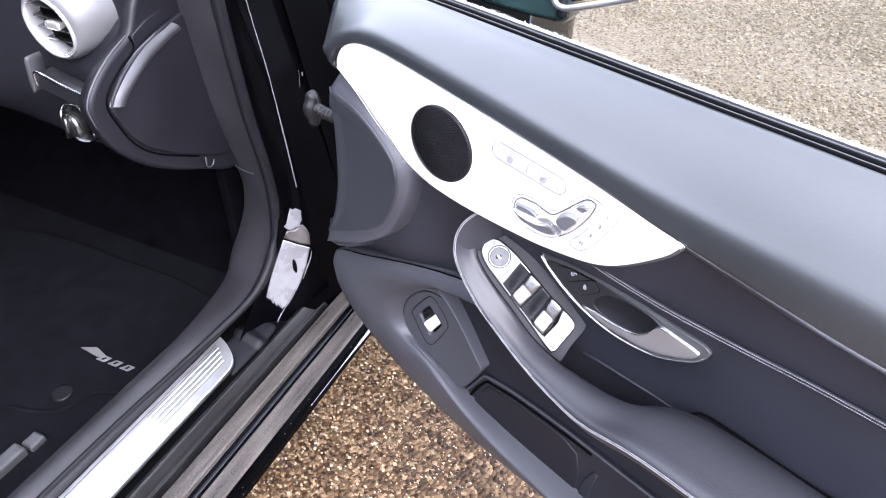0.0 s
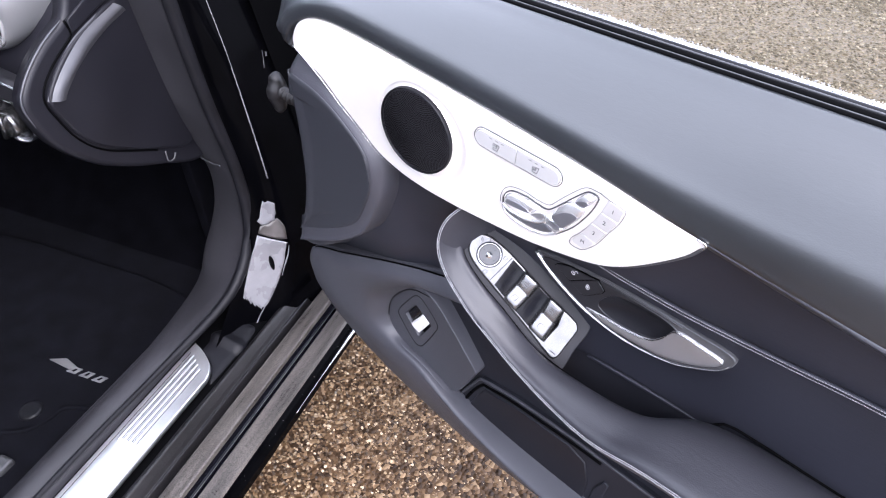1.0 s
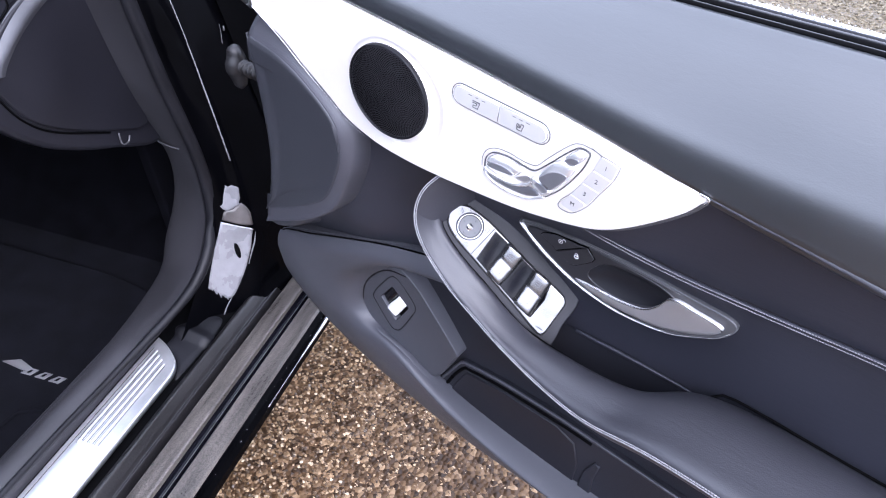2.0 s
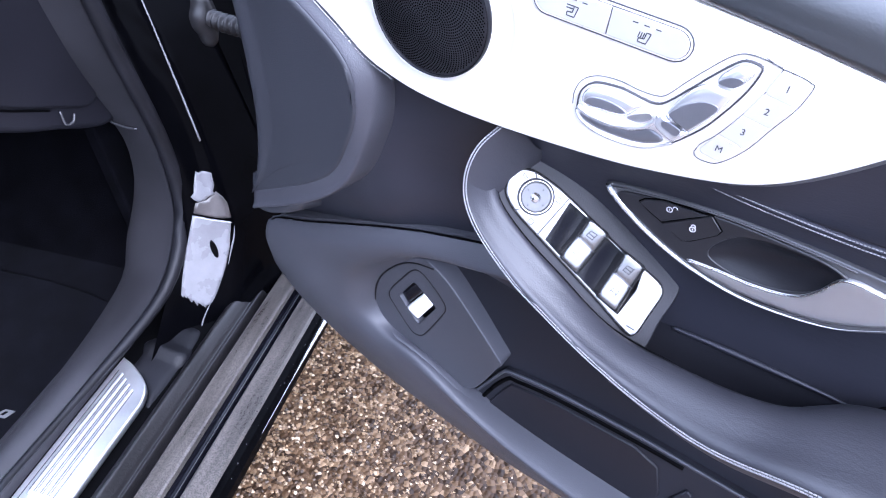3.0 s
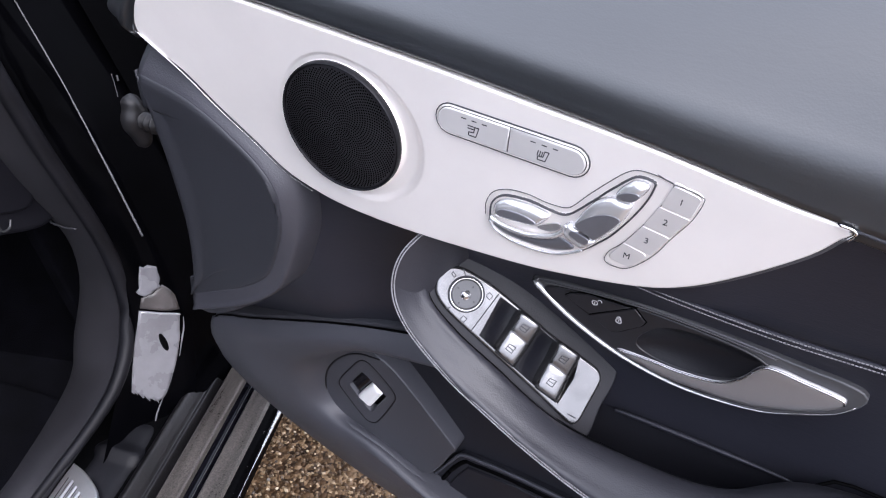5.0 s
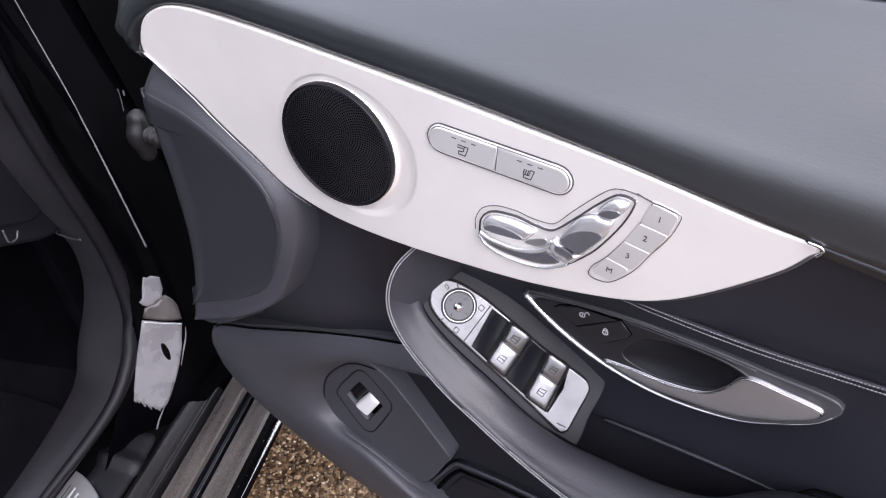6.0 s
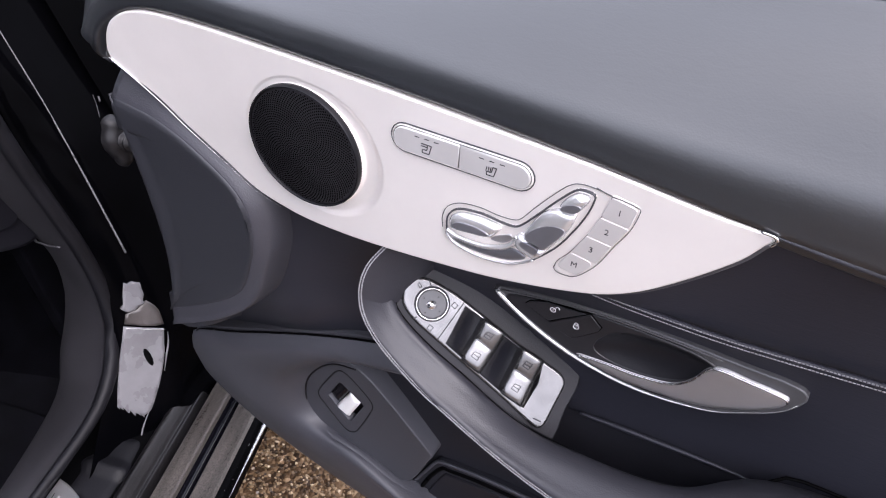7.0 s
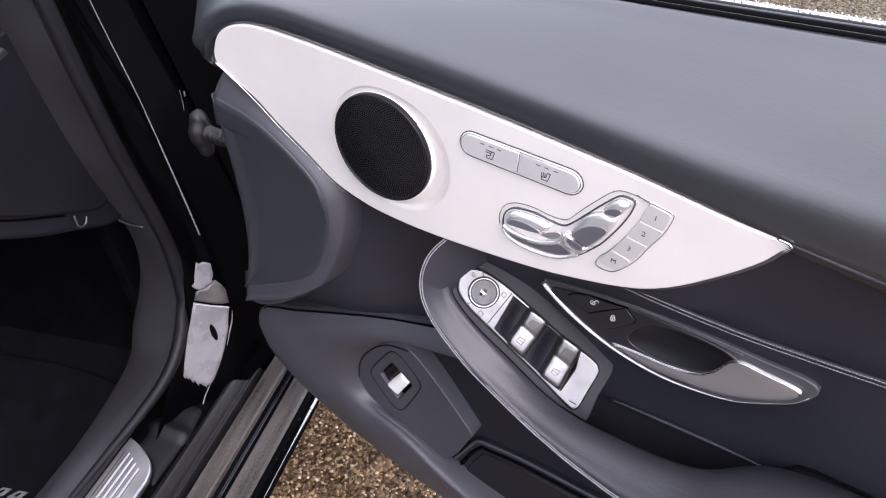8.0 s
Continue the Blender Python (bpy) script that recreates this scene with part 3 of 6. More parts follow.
# ---- the car: sill, pillar, footwell, dashboard ----
def build_car():
    car = thing("car", "black car with its driver's side door opening exposed", "car")
    rear = -1.25
    # sill steps, from the cabin outwards
    sweep("sill_carpet_trim", [(-0.302, 0.27), (-0.296, 0.33), (-0.288, 0.380), (-0.279, 0.400), (-0.262, 0.405), (-0.238, 0.402), (-0.232, 0.386)], 0.02, rear, SILL, car, "dark grey plastic inner sill trim", soft=True)
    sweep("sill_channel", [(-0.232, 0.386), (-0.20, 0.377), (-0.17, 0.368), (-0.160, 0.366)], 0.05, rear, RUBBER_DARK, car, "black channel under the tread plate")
    sweep("sill_flange", [(-0.162, 0.366), (-0.160, 0.371), (-0.155, 0.381), (-0.147, 0.384), (-0.141, 0.374), (-0.138, 0.366), (-0.134, 0.366), (-0.132, 0.352), (-0.129, 0.352)], 0.24, rear, SEAL, car, "black rubber door seal on the sill", soft=True)
    sweep("sill_step", [(-0.129, 0.352), (-0.127, 0.358), (-0.125, 0.360), (-0.102, 0.361), (-0.099, 0.360), (-0.098, 0.354)], 0.16, rear, PAINT_DUST, car, "dusty speckled black painted sill step")
    sweep("sill_groove", [(-0.098, 0.354), (-0.097, 0.345), (-0.0945, 0.344), (-0.0920, 0.345), (-0.0905, 0.351), (-0.0885, 0.351), (-0.0870, 0.345), (-0.0840, 0.344), (-0.0810, 0.345), (-0.080, 0.354)], 0.16, rear, PIANO, car, "black ribbed rubber strip in the sill groove")
    tube("groove_rib", [car_at(f, -0.0895, 0.3508) for f in (0.158, -0.2, -0.6, rear)], 0.0007, BEZEL, car, "thin pale rib in the sill groove", n=12, sides=6)
    sweep("sill_edge", [(-0.080, 0.354), (-0.079, 0.359), (-0.077, 0.361), (-0.053, 0.360), (-0.050, 0.356)], 0.16, rear, PAINT_DUST, car, "dusty grey outer sill edge")
    sweep("rocker_panel", [(-0.050, 0.356), (-0.045, 0.349), (-0.0405, 0.340), (-0.041, 0.326), (-0.055, 0.302), (-0.085, 0.27), (-0.14, 0.23), (-0.6, 0.20)], 0.16, rear, PILLAR, car, "gloss black rocker panel below the sill")
    # glint on the wet rocker edge, built as a bright tapering tube
    tube("rocker_glint", [car_at(f, -0.0405, 0.341) for f in (0.158, 0.12, 0.06, -0.01, -0.08)], 0.0058, WET, car, "bright tapered strip that stands in for a wet glint", n=36, sides=8, taper=lambda t: max(0.10, 1.0 - 1.35 * t))
    # moulded cover that closes the corner between tread plate and pillar foot
    CORNER = frame_of(car_at(-0.030, -0.190, 0.372), (*AHEAD, 0), (-RIGHT[0], -RIGHT[1], 0.25))
    pillow("corner_cover", [(-0.052, 0.030), (-0.020, 0.034), (0.040, 0.026), (0.052, 0.004), (0.050, -0.020), (0.010, -0.026), (-0.070, -0.024), (-0.074, -0.014), (-0.056, 0.000), (-0.042, 0.016)], CORNER, -0.02, 0.004, 0.006, 0.014, RUBBER, car, "black moulded corner cover of the sill", n=70, step=0.004, sag=lambda x, y: 0.006 * max(0, 1 - abs(x - 0.004) / 0.014))

    rng = np.random.RandomState(8)
    drops("rainwater", [car_at(rng.uniform(-0.6, 0.15), -0.046 + 0.0060 * u, 0.351 - 0.014 * u) for u in rng.rand(130)], 0.0003, 0.0008, car, "water drops on the rocker panel", 4)

    # bright tread plate with rounded front end and pressed ribs
    PLATE = frame_of(car_at(0, 0, 0.376), (*AHEAD, 0), (-RIGHT[0], -RIGHT[1], 0.05))
    nose = [tuple(p) for p in spline([(-0.0565, 0.2275), (-0.0605, 0.2150), (-0.0690, 0.1985), (-0.0800, 0.1830), (-0.0920, 0.1740), (-0.1060, 0.1695)], 26)]
    plate = slab("tread_plate", [*nose, (-0.5, 0.169), (-1.1, 0.169), (-1.112, 0.198), (-1.1, 0.2285), (-0.5, 0.2285), (-0.075, 0.2285)], PLATE, -0.006, 0.003, STEEL, car, "bright brushed steel sill tread plate", bevel=0.002, curved=False)
    for k in range(4):
        v = 0.188 + 0.0080 * k
        tip = 0.094 - 0.0055 * k
        slab("rib", rounded([(-tip, v), (-tip, v + 0.0036), (-0.235, v + 0.0036), (-0.235, v)], 0.0016), PLATE, 0.002, 0.0052, STEEL, plate, bevel=0.0014, curved=False)
        for e in (-0.0009, 0.0045):
            slab("groove", [(-tip - 0.002, v + e - 0.0005), (-tip - 0.002, v + e + 0.0005), (-0.23, v + e + 0.0005), (-0.23, v + e - 0.0005)], PLATE, 0.002, 0.0033, BEZEL, plate, bevel=0.0001, curved=False)
    slab("groove", [(-0.075, 0.2205), (-0.075, 0.2215), (-1.05, 0.2215), (-1.05, 0.2205)], PLATE, 0.002, 0.0033, BEZEL, plate, bevel=0.0001, curved=False)

    # door aperture trim that sweeps from pillar into sill, with its rubber bead
    outer = [car_at(*p) for p in ((0.050, -0.19, 1.02), (0.058, -0.19, 0.88), (0.070, -0.19, 0.75), (0.088, -0.19, 0.63), (0.090, -0.19, 0.56), (0.078, -0.19, 0.505), (0.040, -0.19, 0.460), (-0.015, -0.195, 0.434), (-0.13, -0.218, 0.411), (-0.3, -0.230, 0.405), (-0.7, -0.232, 0.404), (rear, -0.232, 0.404))]
    middle = [car_at(*p) for p in ((0.060, -0.235, 1.01), (0.068, -0.235, 0.87), (0.082, -0.235, 0.74), (0.104, -0.235, 0.62), (0.106, -0.235, 0.552), (0.094, -0.235, 0.496), (0.054, -0.235, 0.448), (0.0, -0.240, 0.424), (-0.13, -0.252, 0.414), (-0.3, -0.257, 0.412), (-0.7, -0.257, 0.412), (rear, -0.257, 0.412))]
    inner = [car_at(*p) for p in ((0.078, -0.31, 1.00), (0.090, -0.31, 0.85), (0.112, -0.31, 0.68), (0.148, -0.31, 0.57), (0.147, -0.31, 0.513), (0.128, -0.31, 0.474), (0.090, -0.31, 0.434), (0.040, -0.302, 0.397), (-0.12, -0.285, 0.391), (-0.3, -0.283, 0.394), (-0.7, -0.283, 0.393), (rear, -0.283, 0.393))]
    deep = [tuple(np.array(p) + np.array(car_at(0.03, -0.02, -0.04))) for p in inner]
    loft("aperture_trim", [outer, middle, inner, deep], 100, 20, SILL, car, "dark grey plastic trim around the door opening")
    bead = [np.array(a) * 0.85 + np.array(b) * 0.15 + np.array([0.003, -0.002, 0.003]) for a, b in zip(outer, middle)]
    tube("aperture_seal", bead, 0.009, RUBBER, car, "black rubber bead around the door opening", n=90, sides=10, taper=lambda u: 1.0 - 0.55 * min(1, max(0, (u - 0.30) / 0.12)))

    tube("trim_joint", [car_at(*p) for p in ((0.100, -0.315, 0.619), (0.130, -0.302, 0.596), (0.122, -0.288, 0.599), (0.111, -0.260, 0.604), (0.101, -0.235, 0.612))], 0.0012, CAP_EDGE, car, "pale joint in the opening trim", n=24)
    tube("trim_clip", [car_at(*p) for p in ((0.055, -0.281, 0.655), (0.055, -0.281, 0.639), (0.065, -0.281, 0.636), (0.071, -0.281, 0.643))], 0.0013, BEZEL, car, "small grey clip below the dashboard", n=16)

    # hinge pillar: gloss black, curving rearwards into the sill
    p0 = [car_at(*p) for p in ((0.055, -0.192, 1.02), (0.062, -0.194, 0.88), (0.074, -0.195, 0.75), (0.092, -0.195, 0.62), (0.082, -0.195, 0.505), (0.02, -0.20, 0.435), (-0.05, -0.20, 0.375))]
    p1 = [car_at(*p) for p in ((0.11, -0.252, 1.02), (0.112, -0.247, 0.88), (0.108, -0.228, 0.75), (0.098, -0.196, 0.61), (0.066, -0.185, 0.49), (0.03, -0.188, 0.41), (0.0, -0.192, 0.355))]
    p2 = [car_at(*p) for p in ((0.14, -0.252, 1.02), (0.140, -0.235, 0.88), (0.134, -0.208, 0.75), (0.12, -0.180, 0.61), (0.092, -0.163, 0.49), (0.06, -0.163, 0.41), (0.03, -0.170, 0.35))]
    p3 = [car_at(*p) for p in ((0.155, -0.252, 1.02), (0.151, -0.235, 0.88), (0.145, -0.201, 0.75), (0.135, -0.168, 0.61), (0.118, -0.144, 0.49), (0.09, -0.140, 0.41), (0.07, -0.140, 0.34))]
    p4 = [car_at(*p) for p in ((0.24, -0.235, 1.02), (0.24, -0.215, 0.88), (0.24, -0.18, 0.73), (0.22, -0.150, 0.60), (0.21, -0.128, 0.480), (0.20, -0.125, 0.40), (0.20, -0.12, 0.335))]
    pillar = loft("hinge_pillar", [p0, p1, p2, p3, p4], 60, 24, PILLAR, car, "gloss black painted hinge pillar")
    # reflection along the pillar edge, painted as a pale tube that widens downwards
    tube("edge_streak", [car_at(*p) for p in ((0.140, -0.240, 1.00), (0.147, -0.2355, 0.925), (0.148, -0.2295, 0.875), (0.149, -0.2255, 0.842), (0.143, -0.208, 0.772), (0.131, -0.186, 0.677), (0.120, -0.168, 0.595))], 0.0009, SKY_REFLECTION, car, "thin pale streak painted as a reflection along the pillar", n=40, taper=lambda u: 0.45 + 0.9 * u)
    # outer pillar face and front wing behind the open door
    # two small glints on the pillar, added as a thin tube and a stub
    tube("pillar_glint", [(-0.2510, 0.1155, 0.7570), (-0.2490, 0.1140, 0.7480), (-0.2435, 0.1090, 0.7340)], 0.0005, BEZEL, pillar, "thin tube that stands in for a glint on the pillar", n=14, sides=6)
    tube("pillar_glint_stub", [(-0.2475, 0.1190, 0.7545), (-0.2455, 0.1172, 0.7490)], 0.0012, PADGREY, pillar, "short stub that stands in for a glint on the pillar", n=10, sides=8)
    # matt near-black on side and wing stands in for shade behind the door
    sweep("wing_return", [(-0.24, 1.0), (-0.21, 0.88), (-0.14, 0.55), (-0.12, 0.35), (-0.12, 0.25)], 0.20, 0.30, RUBBER_DARK, car, "body side behind the door, kept near black for shade")
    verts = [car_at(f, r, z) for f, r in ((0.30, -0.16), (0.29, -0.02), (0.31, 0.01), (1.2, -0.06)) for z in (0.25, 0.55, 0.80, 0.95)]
    link("front_wing", verts, [(i * 4 + j, i * 4 + 4 + j, i * 4 + 5 + j, i * 4 + 1 + j) for i in range(3) for j in range(3)], RUBBER_DARK, car, "front wing, kept near black for shade in the gap")
    # door check strap with rubber boot, between pillar and door
    strap = tube("check_strap", [car_at(0.106, -0.104, 0.756), car_at(0.103, -0.094, 0.757), car_at(0.098, -0.080, 0.757), car_at(0.092, -0.055, 0.757)], 0.0075, BOOT, car, "dark rubber bellows of the door check", n=70, sides=14, taper=lambda u: 1.0 + 0.26 * math.sin(u * 40))
    STRAP = frame_of(car_at(0.105, -0.100, 0.756), (*(AHEAD * 0.95 + RIGHT * 0.3), 0), (0.0, 0.0, 1))
    pillow("check_flange", [(-0.003, 0.026), (0.005, 0.025), (0.009, 0.017), (0.012, 0.006), (0.012, -0.006), (0.009, -0.016), (0.005, -0.026), (-0.003, -0.029), (-0.009, -0.024), (-0.012, -0.013), (-0.016, -0.004), (-0.016, 0.007), (-0.011, 0.016), (-0.009, 0.023)], STRAP, -0.008, 0.006, 0.009, 0.012, BOOT, strap, "lobed dark rubber flange", n=60, step=0.003)
    # sky reflection in the pillar foot painted as pale patches, ragged below, brownish above
    GLEAM = frame_of(car_at(0.075, -0.162, 0.464), (*(AHEAD * 0.78 + RIGHT * 0.62), 0), (-0.231, 0.072, 0.97))
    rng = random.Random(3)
    ragged = [(-0.0325 - 0.0224 * u, -0.0716 + 0.0294 * u + rng.uniform(-0.0075, 0.0025)) for u in (0.06, 0.12, 0.2, 0.25, 0.33, 0.4, 0.44, 0.52, 0.6, 0.66, 0.75, 0.8, 0.88, 0.94)]
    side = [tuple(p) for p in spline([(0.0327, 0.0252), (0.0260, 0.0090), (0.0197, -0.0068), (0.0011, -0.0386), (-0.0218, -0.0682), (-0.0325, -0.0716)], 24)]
    pillar_reflection = wrapped("pillar_reflection", [(-0.0069, 0.0508), (0.0030, 0.0440), (0.0124, 0.0371), (0.0230, 0.0312), *side, *ragged, (-0.0549, -0.0422), (-0.0467, -0.0242), (-0.0271, 0.0140), (-0.0167, 0.0323)], GLEAM, pillar, 0.0012, SKY_REFLECTION, car, "pale grey patch painted as a ragged sky reflection")
    wrapped("reflection_scrap", [(0.0150, 0.1010), (0.0181, 0.0975), (0.0230, 0.0985), (0.0312, 0.0930), (0.0300, 0.0860), (0.0293, 0.0780), (0.0255, 0.0710), (0.0260, 0.0670), (0.0179, 0.0655), (0.0130, 0.0635), (0.0052, 0.0642), (0.0010, 0.0690), (-0.0010, 0.0735), (0.0038, 0.0763), (0.0075, 0.0860)], GLEAM, pillar, 0.0016, SKY_REFLECTION, car, "small pale scrap of painted reflection on the pillar", step=0.003)
    wrapped("dull_reflection", [(-0.0050, 0.0530), (0.0014, 0.0640), (0.0150, 0.0625), (0.0286, 0.0690), (0.0340, 0.0600), (0.0370, 0.0499), (0.0350, 0.0300), (0.0250, 0.0330), (0.0124, 0.0400)], GLEAM, pillar, 0.0008, DULL_REFLECTION, car, "brownish patch painted as a duller reflection on the pillar")
    wrapped("plug_hole", [(0.0021 + 0.0036 * math.cos(a) + 0.0007 * math.sin(a), -0.001 - 0.0022 * math.cos(a) + 0.0125 * math.sin(a)) for a in np.linspace(0, 2 * math.pi, 22, endpoint=False)], GLEAM, pillar, 0.0022, RUBBER_DARK, pillar_reflection, "dark oval plug hole in the pillar", step=0.002)
    tube("reflection_edge", [np.array(pillar_point) for pillar_point in place(GLEAM, np.array([(-0.0069, 0.0512), (0.0030, 0.0445), (0.0124, 0.0378), (0.0230, 0.0318), (0.0325, 0.0258)]), 0.0035)], 0.0010, LEVER, pillar_reflection, "bright upper edge of the painted reflection", n=14, taper=lambda u: 0.6 + 0.5 * math.sin(u * 19) ** 2)
    # slivers of the same reflection, painted as thin pale tubes
    for name, line in (("reflection_sliver", [(0.0350, 0.0180), (0.0300, 0.0050), (0.0220, -0.0082), (0.0113, -0.0276)]), ("reflection_sliver", [(-0.0260, -0.0700), (-0.0400, -0.0860), (-0.0480, -0.0980), (-0.0588, -0.1110)])):
        hit = [BVHTree.FromObject(pillar, bpy.context.evaluated_depsgraph_get()).ray_cast(Vector(p), Vector(-GLEAM[3]), 0.2)[0] or Vector(p - 0.05 * GLEAM[3]) for p in place(GLEAM, np.array(line), 0.05)]
        tube(name, [np.array(h) + 0.0006 * GLEAM[3] for h in hit], 0.0011, SKY_REFLECTION, car, "thin pale sliver painted as a reflection on the pillar", n=24, taper=lambda u: 0.35 + 0.65 * math.sin(math.pi * u))

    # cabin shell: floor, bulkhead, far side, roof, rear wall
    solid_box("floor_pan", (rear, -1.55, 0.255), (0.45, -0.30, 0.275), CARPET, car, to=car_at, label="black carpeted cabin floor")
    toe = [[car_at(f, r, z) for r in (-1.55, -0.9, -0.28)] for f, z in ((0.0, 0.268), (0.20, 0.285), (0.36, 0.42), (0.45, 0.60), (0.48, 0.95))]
    loft("bulkhead", toe, 20, 24, CARPET_SHADED, car, "black carpeted toe board", shell=0.02, away=(-0.4, 0.9, 0))
    solid_box("footwell_side", (0.14, -0.36, 0.26), (0.5, -0.34, 0.62), CARPET_SHADED, car, to=car_at, label="black carpeted footwell side")
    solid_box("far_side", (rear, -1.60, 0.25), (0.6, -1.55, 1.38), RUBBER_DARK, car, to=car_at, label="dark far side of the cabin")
    # roof, windscreen, bonnet and boot of the closed body
    across = (-0.30, -0.55, -0.92, -1.29, -1.54)
    loft("roof", [[car_at(f, r, z + 0.035 * (1 - ((r + 0.92) / 0.62) ** 2)) for r in across] for f, z in ((-0.20, 1.375), (-0.55, 1.405), (-1.0, 1.40), (rear - 0.15, 1.36))], 24, 24, PAINT, car, "gloss black roof over the cabin", shell=0.03, away=(0, 0, -1))
    screen = loft("windscreen", [[car_at(f, r, z + 0.02 * (1 - ((r + 0.92) / 0.62) ** 2)) for r in across] for f, z in ((0.56, 0.955), (0.18, 1.17), (-0.20, 1.372))], 24, 16, GLASS, car, "clear curved windscreen", shell=0.005, away=(0, 0, -1))
    screen.visible_shadow = False
    loft("bonnet", [[car_at(f, r * (1 - 0.10 * max(0, f - 0.9)) - 0.09 * max(0, f - 0.9), z + 0.05 * (1 - ((r + 0.84) / 0.80) ** 2)) for r in (-0.09, -0.4, -0.84, -1.28, -1.59)] for f, z in ((0.58, 0.93), (0.95, 0.90), (1.30, 0.85), (1.52, 0.76), (1.60, 0.62))], 24, 30, PAINT, car, "gloss black bonnet", shell=0.02, away=(0, 0, -1))
    loft("front_bumper", [[car_at(f, r, z) for f, r in ((0.80, -0.03), (1.30, -0.05), (1.56, -0.25), (1.62, -0.84), (1.56, -1.43), (1.30, -1.63), (0.80, -1.65))] for z in (0.24, 0.42, 0.60, 0.74)], 40, 14, PAINT, car, "gloss black front bumper", shell=0.02, away=(0, 0, -0.2))
    loft("rear_window", [[car_at(f, r, z) for r in across] for f, z in ((rear - 0.15, 1.355), (rear - 0.50, 1.15), (rear - 0.80, 0.96))], 20, 12, PAINT, car, "dark sloping tail of the car", shell=0.02, away=(0, 0, -1))
    solid_box("seat_cushion", (-1.2, -1.0, 0.28), (-0.62, -0.42, 0.52), ARM, car, to=car_at, bevel=0.06, label="black leather seat cushion")
    solid_box("seat_back", (-1.24, -0.98, 0.50), (-1.06, -0.44, 1.14), ARM, car, to=car_at, bevel=0.06, label="black leather seat back")
    solid_box("rear_side", (rear - 0.9, -1.55, 0.24), (rear, -0.03, 0.96), PAINT, car, to=car_at, bevel=0.05, label="gloss black rear body side")
    for f, r in ((0.75, -0.13), (0.75, -1.50), (-1.85, -0.13), (-1.85, -1.50)):
        hub = np.array(car_at(f, r, 0.32))
        W = frame_of(hub, (*AHEAD, 0), (0, 0, 1))
        tyre = ring("tyre", circle(0, 0, 0.322, 40), W, 0.10, -0.11, 0.10, RUBBER, car, "black rubber tyre on the drive", n=48)
        slab("rim", circle(0, 0, 0.225, 30), W, -0.09, 0.07, SATIN, tyre, "grey alloy rim", bevel=0.02, n=40)
    return car


def build_dash():
    dash = thing("dashboard", "dark grey soft dashboard end with round silver air vent", "dashboard")
    # end cap facing the door opening, with a raised lip at its rear edge
    CAP = frame_of(car_at(0, -0.285, 0), (*AHEAD, 0), (0, 0, 1))
    rim = [(-0.013, 0.869), (-0.042, 0.857), (-0.070, 0.840), (-0.092, 0.820), (-0.100, 0.803), (-0.096, 0.776), (-0.084, 0.744), (-0.057, 0.707), (-0.023, 0.676), (0.047, 0.634), (0.14, 0.60), (0.18, 0.72), (0.16, 0.95), (0.06, 0.945), (0.015, 0.912), (-0.004, 0.882)]
    end = slab("dash_end", rim, CAP, -0.024, -0.006, CABIN, dash, "dark grey dashboard side", bevel=0.007, n=100)
    tube("rim_edge", [place(CAP, np.array([p]), -0.010)[0] for p in rim[:6]], 0.0016, CAP_EDGE, end, "pale edge painted as sheen on the dashboard side", n=40, taper=lambda u: math.sin(math.pi * (0.08 + 0.9 * u)) ** 0.6)
    slab("end_cap", [(0.056, 0.866), (0.022, 0.857), (-0.010, 0.847), (-0.038, 0.832), (-0.062, 0.812), (-0.072, 0.797), (-0.066, 0.774), (-0.050, 0.738), (-0.019, 0.705), (0.051, 0.661), (0.115, 0.64), (0.13, 0.75), (0.11, 0.86)], CAP, -0.03, -0.001, CABIN, end, "dark grey fuse cover on the dashboard end", bevel=0.003, n=84)
    lip = [[(-0.073, 0.798), (-0.064, 0.810), (-0.041, 0.830), (-0.010, 0.848), (0.022, 0.858), (0.056, 0.866)], [(-0.063, 0.795), (-0.053, 0.807), (-0.028, 0.823), (0.000, 0.839), (0.030, 0.850), (0.064, 0.859)], [(-0.053, 0.791), (-0.043, 0.801), (-0.020, 0.817), (0.008, 0.831), (0.038, 0.842), (0.072, 0.850)]]
    loft("cap_lip", [list(place(CAP, np.array(l), h)) for l, h in zip(lip, (-0.004, 0.004, 0.0))], 30, 12, CAP_EDGE, end, "pale bevel painted as sheen on the fuse cover")
    tube("cap_gap", [place(CAP, np.array([p]), -0.0055)[0] for p in ((-0.012, 0.869), (-0.011, 0.851), (-0.039, 0.836), (-0.065, 0.817), (-0.075, 0.799), (-0.069, 0.773), (-0.053, 0.735), (-0.021, 0.701), (0.051, 0.657))], 0.0014, RUBBER_DARK, end, "black gap round the fuse cover", n=70)
    slab("upper_cover", [(-0.009, 0.853), (-0.009, 0.869), (0.019, 0.880), (0.05, 0.884), (0.055, 0.871), (0.030, 0.864)], CAP, -0.02, -0.003, CABIN, end, "dark grey cover above the fuse lid", bevel=0.0015, curved=False)
    # face of the dashboard towards the driver, and its top
    ahead = [car_at(*p) for p in ((0.60, -0.30, 0.94), (0.60, -0.45, 0.95), (0.60, -0.7, 0.96), (0.60, -1.5, 0.96))]
    top = [car_at(*p) for p in ((0.10, -0.30, 0.93), (0.08, -0.42, 0.94), (0.08, -0.7, 0.95), (0.10, -1.5, 0.95))]
    a = [car_at(*p) for p in ((0.020, -0.300, 0.895), (0.020, -0.42, 0.905), (0.02, -0.7, 0.90), (0.02, -1.5, 0.90))]
    b = [car_at(*p) for p in ((-0.040, -0.300, 0.83), (-0.036, -0.42, 0.83), (-0.036, -0.7, 0.82), (-0.05, -1.5, 0.82))]
